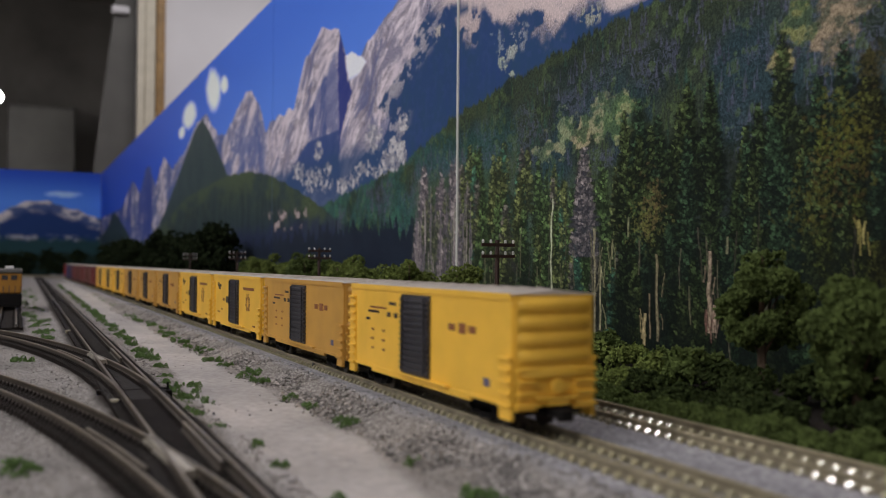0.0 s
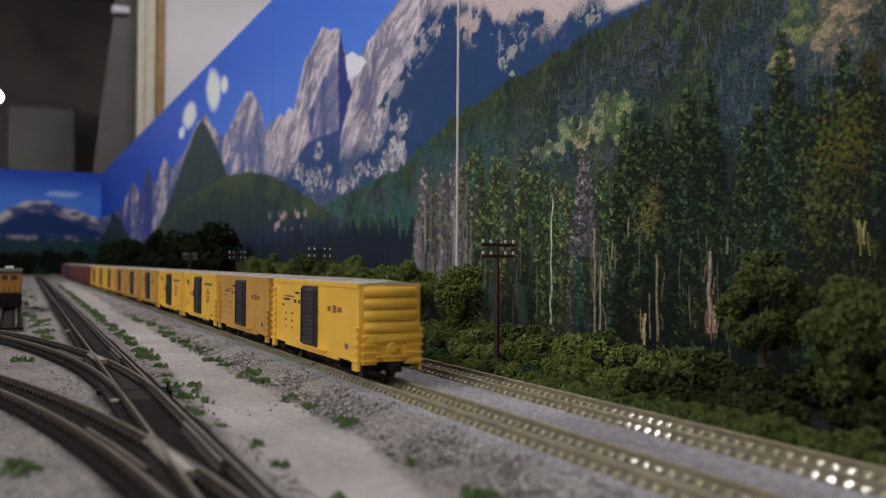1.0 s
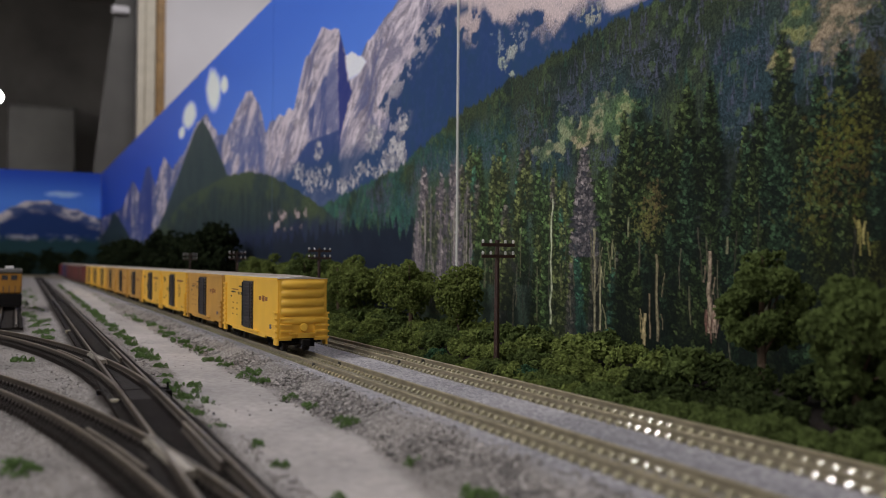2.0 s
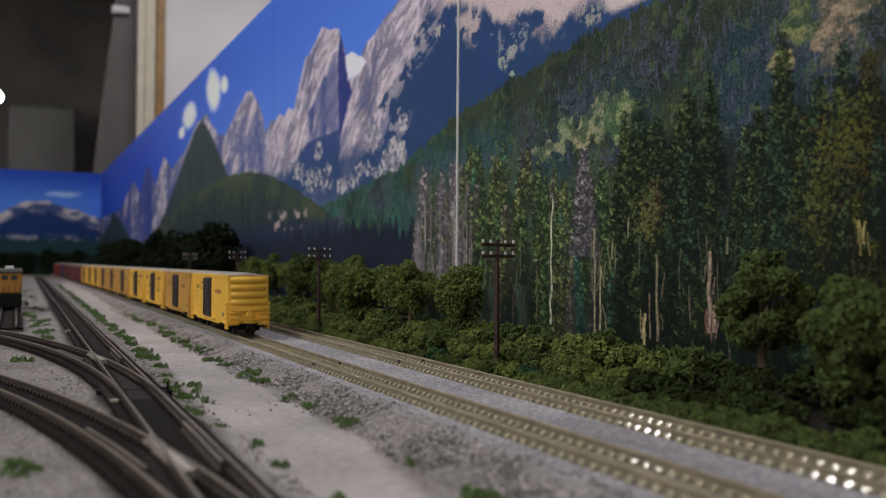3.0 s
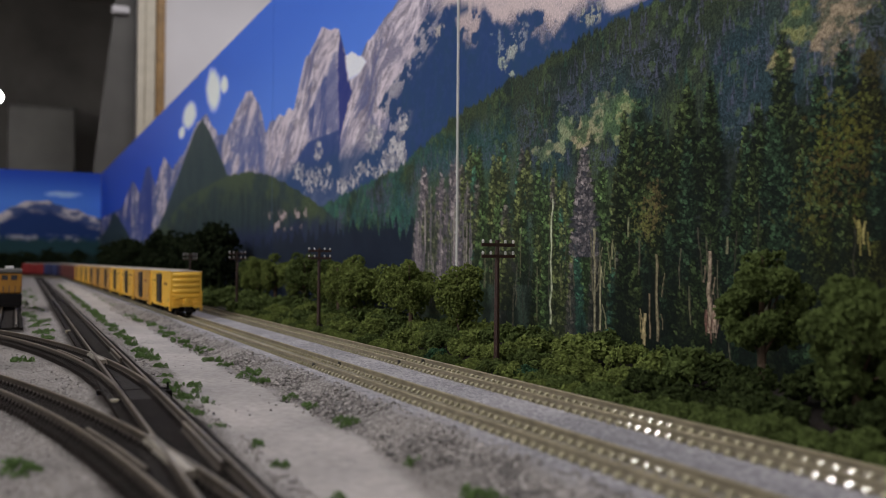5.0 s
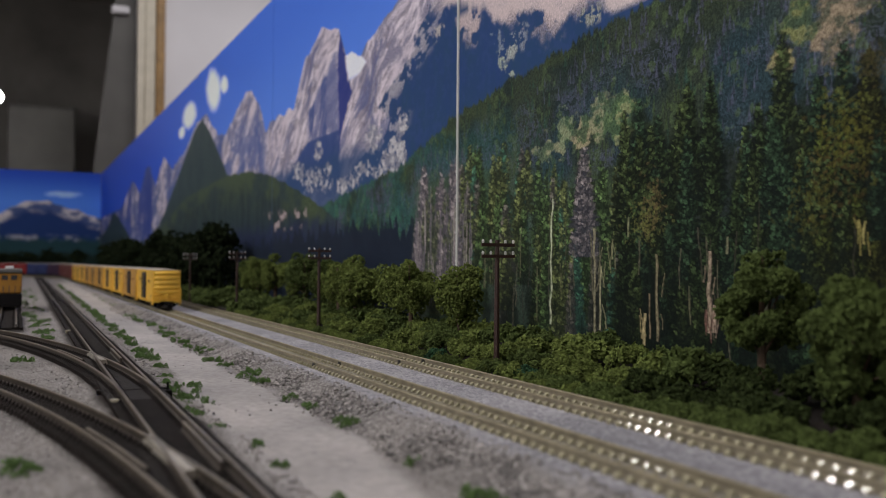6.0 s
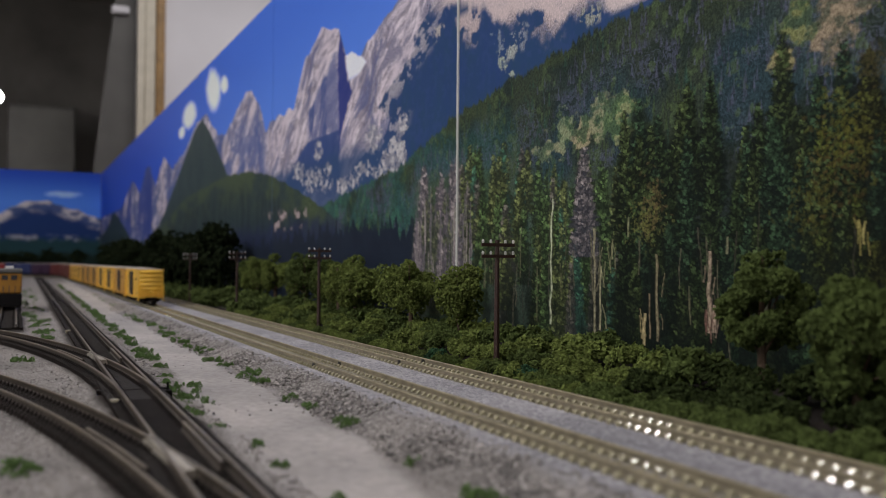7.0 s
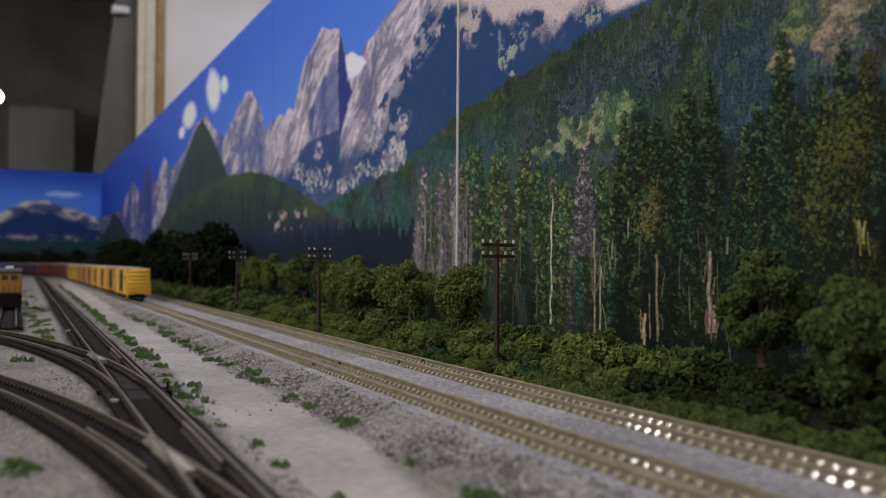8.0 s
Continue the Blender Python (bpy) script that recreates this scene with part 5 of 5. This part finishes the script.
def shrubs():
    rng = random.Random(21)
    near = shrub_meshes(9, .0085, .00050, 1600, [M_LEAF, M_LEAF, M_LEAF2], 5)
    behind = shrub_meshes(5, .0085, .00078, 650, [M_LEAF2, M_LEAF, M_LEAF2], 6)
    # near-end shrubs get darker foams in place of falling light and tree shadow
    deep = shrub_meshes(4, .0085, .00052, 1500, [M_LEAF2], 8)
    dim = shrub_meshes(3, .0085, .0007, 800, [M_LEAF_SHADOW], 9)
    y = .10
    while y < .66:
        for row, (x0, x1) in enumerate(((.1470, .1525), (.164, .172), (.182, .196))):
            x = rng.uniform(x0, x1)
            yy = y + rng.uniform(-.005, .005) + row * .004
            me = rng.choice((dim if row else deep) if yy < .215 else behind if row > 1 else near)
            big = (.74, .94, 1.15)[row] * rng.uniform(.85, 1.15)
            sh = thing("shrub", "low dark green foam shrub beside the track", "shrub", "shrubs along the track", m=pose(x, yy, ground_height(x) - .001, 0, 0, rng.uniform(0, 360)))
            sh.scale = (big, big, big * rng.uniform(.85, 1.1))
            shared("foliage", me, sh)
        y += .0118
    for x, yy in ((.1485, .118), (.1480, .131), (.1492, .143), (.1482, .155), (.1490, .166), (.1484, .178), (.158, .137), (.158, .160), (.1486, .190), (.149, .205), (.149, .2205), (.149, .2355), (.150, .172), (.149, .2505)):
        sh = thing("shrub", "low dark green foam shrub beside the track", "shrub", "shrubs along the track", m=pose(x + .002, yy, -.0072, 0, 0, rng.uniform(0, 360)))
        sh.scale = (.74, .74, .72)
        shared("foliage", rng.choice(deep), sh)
    # two bluish green ones of another foam
    for (x, yy), me in zip(((.152, .262), (.151, .330)), shrub_meshes(2, .0075, .00056, 1100, [M_LEAF3], 15)):
        sh = thing("shrub", "bluish green foam shrub among the darker ones", "shrub", "shrubs along the track", m=pose(x, yy, -.0074))
        sh.scale = (.75, .75, .85)
        shared("foliage", me, sh)
    # undergrowth further off, one mass
    verts, faces = [], []
    for _ in range(190):
        x, yy, r = rng.uniform(.150, .208), rng.uniform(.64, 1.75), rng.uniform(.005, .010)
        lobes = [(x + rng.uniform(-.006, .006), yy + rng.uniform(-.008, .008), -.005 + rng.uniform(.2, .9) * r, r * rng.uniform(.5, .8)) for _ in range(4)]
        v, f = clump_cloud(rng, lobes, .0016, 150)
        k = len(verts)
        verts += v
        faces += [(a + k, b + k, c + k) for a, b, c in f]
    tagged(new("undergrowth", cloud_mesh("undergrowth", (verts, faces), M_LEAF2)), "dark green foam undergrowth along the far track", "undergrowth", "", "stuff")


def tree(x, y, height, spread, materials, seed, grain=.0013, pieces=1300, label="dark green foam deciduous tree", trunk_part=.30, limbs=True):
    rng = random.Random(seed)
    th = thing("tree", label, "tree", "trees before the backdrop", m=pose(x, y, ground_height(x) - .001))
    bm = bmesh.new()
    lean = rng.uniform(-.06, .06) * height
    mid = Vector((lean * .5, rng.uniform(-.03, .03) * height, height * .42))
    rod(bm, (0, 0, 0), mid, height * .030, height * .022, 8)
    tip = Vector((lean, 0, height * .86))
    rod(bm, mid, tip, height * .022, height * .006, 7)
    lobes = []
    low, high = trunk_part * height, .94 * height
    for k in range(46):
        v = Vector((rng.gauss(0, 1), rng.gauss(0, 1), rng.gauss(.15, 1))).normalized()
        r = rng.uniform(.45, .88)
        p = Vector((v.x * spread * r, v.y * spread * r, (low + high) / 2 + v.z * (high - low) / 2 * r))
        if k < 9 and limbs:
            rod(bm, mid * (.6 + .4 * rng.random()), p, height * .012, height * .004, 5)
        lobes.append((p.x, p.y, p.z, spread * rng.uniform(.15, .30)))
    part("trunk", bm, M_BARK if limbs else M_LEAF_DIM, th, "brown branching trunk" if limbs else "trunk coloured near black for the dim corner")
    shared("crown", cloud_mesh("crown", clump_cloud(rng, lobes, grain, pieces), rng.choice(materials)), th)
    return th


def trees():
    rng = random.Random(4)
    # two big trees that overhang the near shrubs
    tree(.187, .192, .0475, .0125, [M_LEAF2], 11, .00065, 8500, trunk_part=.20)
    tree(.176, .151, .0405, .0150, [M_LEAF2], 12, .00062, 10000, trunk_part=.14)
    # the rear one wears the shadow-coloured foam
    tree(.196, .142, .0420, .0140, [M_LEAF_SHADOW], 13, .0008, 5000, trunk_part=.26)
    # the row behind the second and third pole
    for y, h in ((.377, .0405), (.430, .0455), (.478, .040), (.515, .041), (.545, .043), (.565, .045), (.60, .046), (.645, .046), (.69, .045), (.735, .047), (.78, .047), (.83, .046)):
        tree(.190 + rng.uniform(-.01, .008), y, h * rng.uniform(.95, 1.05), .015 * rng.uniform(.9, 1.15), [M_LEAF, M_LEAF, M_LEAF2], int(y * 1000), .00072, 4300, trunk_part=.22)
    # dark grove towards the far corner, its dimness put into the foliage colour
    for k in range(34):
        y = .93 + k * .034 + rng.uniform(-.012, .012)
        tree(.185 + rng.uniform(-.02, .02), y, rng.uniform(.072, .092), .024, [M_LEAF_DIM], 300 + k, .0024, 620, "tall dark green tree coloured near black for the dim corner", .08, False)
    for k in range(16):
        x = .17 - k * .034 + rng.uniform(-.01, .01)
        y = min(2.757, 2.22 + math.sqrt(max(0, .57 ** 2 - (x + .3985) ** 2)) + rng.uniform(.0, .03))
        tree(x, y, rng.uniform(.060, .085), .022, [M_LEAF_DIM], 400 + k, .0030, 420, "dark green tree coloured near black for the dim corner", .05, False)
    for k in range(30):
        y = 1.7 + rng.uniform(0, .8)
        sh = thing("shrub", "dark green undergrowth coloured near black for the dim corner", "shrub", "shrubs in the corner", m=pose(rng.uniform(.15, .20), y, -.008))
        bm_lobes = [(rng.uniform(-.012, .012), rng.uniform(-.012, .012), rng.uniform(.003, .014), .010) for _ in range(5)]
        shared("foliage", cloud_mesh("foliage", clump_cloud(rng, bm_lobes, .003, 90), M_LEAF_DIM), sh)


def turf_mesh(rng):
    """A low ragged patch of turf, longer than wide."""
    lobes = [(rng.gauss(0, .0014), rng.gauss(0, .0030), rng.uniform(-.0002, .0008), rng.uniform(.0006, .0014)) for _ in range(9)]
    return cloud_mesh("foliage", clump_cloud(rng, lobes, .00028, 300), M_GRASS)


def tufts():
    rng = random.Random(9)
    meshes = [turf_mesh(rng) for _ in range(6)]
    spots = [(.074, .217, 1.3), (.0772, .218, 1.2), (.0785, .334, 1.5), (.0815, .328, 1.1), (.072, .378, 1.2), (.074, .247, 1.1), (.0715, .141, 1.5), (.074, .139, 1.3), (.0735, .171, .9), (.001, .394, 2.2),
             (.001, .19, 2.2), (.003, .186, 1.8), (.073, .265, .8), (.076, .268, .8), (.077, .595, 1.8), (.08, .57, 1.5), (.074, .482, 1.4), (.077, .470, 1.2), (.079, .52, 1.4), (.081, .42, 1.1), (.076, .36, 1.0), (.048, .40, 1.6), (.049, .43, 1.5),
             (.050, .36, 1.4), (.0525, .301, 1.3), (.051, .29, 1.1), (.0505, .268, 1.2), (.0485, .2, 1.0), (.0475, .176, 1.1), (.0495, .147, 1.2), (.012, .544, 2.0), (.018, .56, 1.8), (.010, .60, 2.2), (.014, .64, 2.2), (.012, .70, 2.0), (.016, .52, 1.2), (.008, .50, 1.1), (.0485, .33, 1.1), (.046, .225, .9)]
    for k in range(150):
        y = .20 + 1.5 * rng.random() ** 1.2
        spots.append((float(line(ROAD_L, np.array([y]))[0]) - rng.uniform(.001, .006), y, rng.uniform(.6, 1.5)))
    for k in range(50):
        spots.append((rng.uniform(.007, .020), .50 + .9 * rng.random() ** 1.3, rng.uniform(.8, 2.0)))
    for k in range(85):
        y = .30 + 1.3 * rng.random() ** 1.2
        spots.append((float(line(ROAD_R, np.array([y]))[0]) + rng.uniform(.0, .007), y, rng.uniform(.5, 1.3)))
    for x, y, s in spots:
        th = thing("grass_tuft", "small bright green turf tuft on the gravel", "grass tuft", "turf tufts", m=pose(x, y, -.0070, 0, 0, rng.uniform(-35, 35)))
        th.scale = (s * .52, s * .58, s * .72)
        shared("foliage", rng.choice(meshes), th)


def gravel():
    """Loose stones on the shoulder, the verge and the ballast."""
    rng = random.Random(33)
    verts, faces = [], []
    octa = ((1, 0, 0), (-1, 0, 0), (0, 1, 0), (0, -1, 0), (0, 0, 1), (0, 0, -1))
    tri = ((0, 2, 4), (2, 1, 4), (1, 3, 4), (3, 0, 4), (2, 0, 5), (1, 2, 5), (3, 1, 5), (0, 3, 5))
    for _ in range(20000):
        y = .12 + .75 * rng.random() ** 1.5
        zone = rng.random()
        r = 0.0
        if zone < .5:
            x = rng.triangular(.071, .0925, .082)
            z = -.0074 + .0033 * min(1, max(0, (x - .0785) / .011))
            r = rng.choice((.0003, .0003, .0004, .0005, .0007)) * rng.uniform(.8, 1.4)
        elif zone < .75:
            x = rng.uniform(.1095, .1255)
            z, r = -.0046, rng.uniform(.0002, .00034)
        elif zone < .83:
            x = rng.uniform(.0405, .048)
            z, r = -.0068, rng.uniform(.0003, .0005)
        elif zone < .837:
            x = rng.uniform(float(np.interp(y, [.15, .36, 1.2], [.045, .053, .065])), .0735)
            z, r = -.0073, rng.uniform(.0002, .0004)
        else:
            x = rng.uniform(-.03, .020)
            z, r = -.0062, rng.uniform(.0003, .0005)
        a = rng.uniform(0, 6.28)
        c, s = math.cos(a), math.sin(a)
        k = len(verts)
        sx, sy, sz = r * rng.uniform(.7, 1.3), r * rng.uniform(.7, 1.3), r * rng.uniform(.5, 1.0)
        for p in octa:
            px, py = p[0] * sx, p[1] * sy
            verts.append((x + c * px - s * py + rng.uniform(-.2, .2) * r, y + s * px + c * py, z + p[2] * sz))
        faces += [(f[0] + k, f[1] + k, f[2] + k) for f in tri]
    me = bpy.data.meshes.new("gravel")
    me.from_pydata(verts, [], faces)
    me.materials.append(M_STONE)
    tagged(new("gravel", me), "loose grey gravel grains beside the tracks", "gravel", "", "stuff")


shrubs()
trees()
tufts()
gravel()


# ---- small things of the yard ----
def switch_stand(x, y):
    th = thing("switch_stand", "small black switch stand beside the yard rail", "switch stand", m=pose(x, y, -.0068))
    bm = bmesh.new()
    box(bm, -.0011, .0011, -.0018, .0018, 0, .0030)
    bevelled(bm, .0003)
    part("housing", bm, M_TRUCK, th)
    bm = bmesh.new()
    rod(bm, (0, 0, .0028), (0, 0, .0052), .0004, .0003, 8)
    part("lever", bm, M_TRUCK, th)


switch_stand(.0405, .275)
switch_stand(.0095, .90)


def turnout_details(start, name):
    """Frog, guard rails and throw bar of a turnout."""
    th = thing("turnout_frog", "worn bright turnout frog with guard rails", "turnout", "turnouts")
    yf = start + math.sqrt(.0096 * 1.57)
    xf = yard_x(yf) - .0048
    bm = bmesh.new()
    sweep(bm, [(-.0014, 0), (.0014, 0), (.0009, .0019), (-.0009, .0019)], [(xf + .0016, yf - .026, RAIL - .002), (xf + .0006, yf - .012, RAIL - .002), (xf - .0006, yf + .010, RAIL - .002)])
    part("frog", bm, M_FROG, th, "bright worn metal frog")
    for off, lead in ((.0048 - .0016, 0), (-.0048 + .0016, 1)):
        bm = bmesh.new()
        if lead == 0:
            path = [(yard_x(y) + off, y, RAIL - .002) for y in (yf - .022, yf, yf + .022)]
        else:
            path = [(branch(y, start) + off, y, RAIL - .002) for y in (yf - .022, yf, yf + .022)]
        rail(bm, path)
        part("guard_rail", bm, M_BRONZE, th).data.materials.append(M_YARDSIDE)
    bm = bmesh.new()
    box(bm, yard_x(start + .03) - .010, yard_x(start + .03) + .010, start + .028, start + .0305, TIE - .0010, TIE + .0002)
    part("throw_bar", bm, M_DTIE, th)


turnout_details(.25, "a")
turnout_details(.062, "b")


def joint_plates():
    """Pale plastic plates where the yard rails are joined."""
    for x, y, a in ((0.0246, 0.2578, 10), (0.0116, 0.2610, 10), (0.0257, 0.5267, 10), (0.0354, 0.2625, 10), (0.0234, 0.2078, 10)):
        th = thing("joint_plate", "pale worn plate under a yard rail joint", "rail plate", "rail joint plates", m=pose(x, y, TIE, 0, 0, a))
        bm = bmesh.new()
        box(bm, -.0012, .0012, -.0016, .0016, -.0012, .0004)
        bevelled(bm, .0003)
        part("plate", bm, M_TIE, th)


joint_plates()


# ---- movement ----
def on_main(s):
    """Place and heading at s metres along the near main track, counted from y = 0."""
    r, ys = .50, 2.22
    if s <= ys:
        return NEAR, s, 0.0
    a = (s - ys) / r
    if a <= math.pi / 2:
        return NEAR - r + r * math.cos(a), ys + r * math.sin(a), math.degrees(a)
    return NEAR - r - (s - ys - r * math.pi / 2), ys + r, 90.0


REAR = [(0, .1625), (.5, .2080), (1, .2540), (1.5, .3000), (3, .4375), (3.5, .4830), (4, .5280), (4.5, .5715), (6, .6990), (6.5, .7420), (7, .7850), (7.5, .8270), (8, .8690)]
CAR_PITCH = .1055


def motions():
    for n, car in enumerate(TRAIN):
        rows = []
        for t, rear in REAR:
            x, y, a = on_main(rear + CAR_L / 2 + n * CAR_PITCH)
            rows.append((t, pose(x, y, RAIL, 0, 0, a)))
        walk(car, rows)


motions()
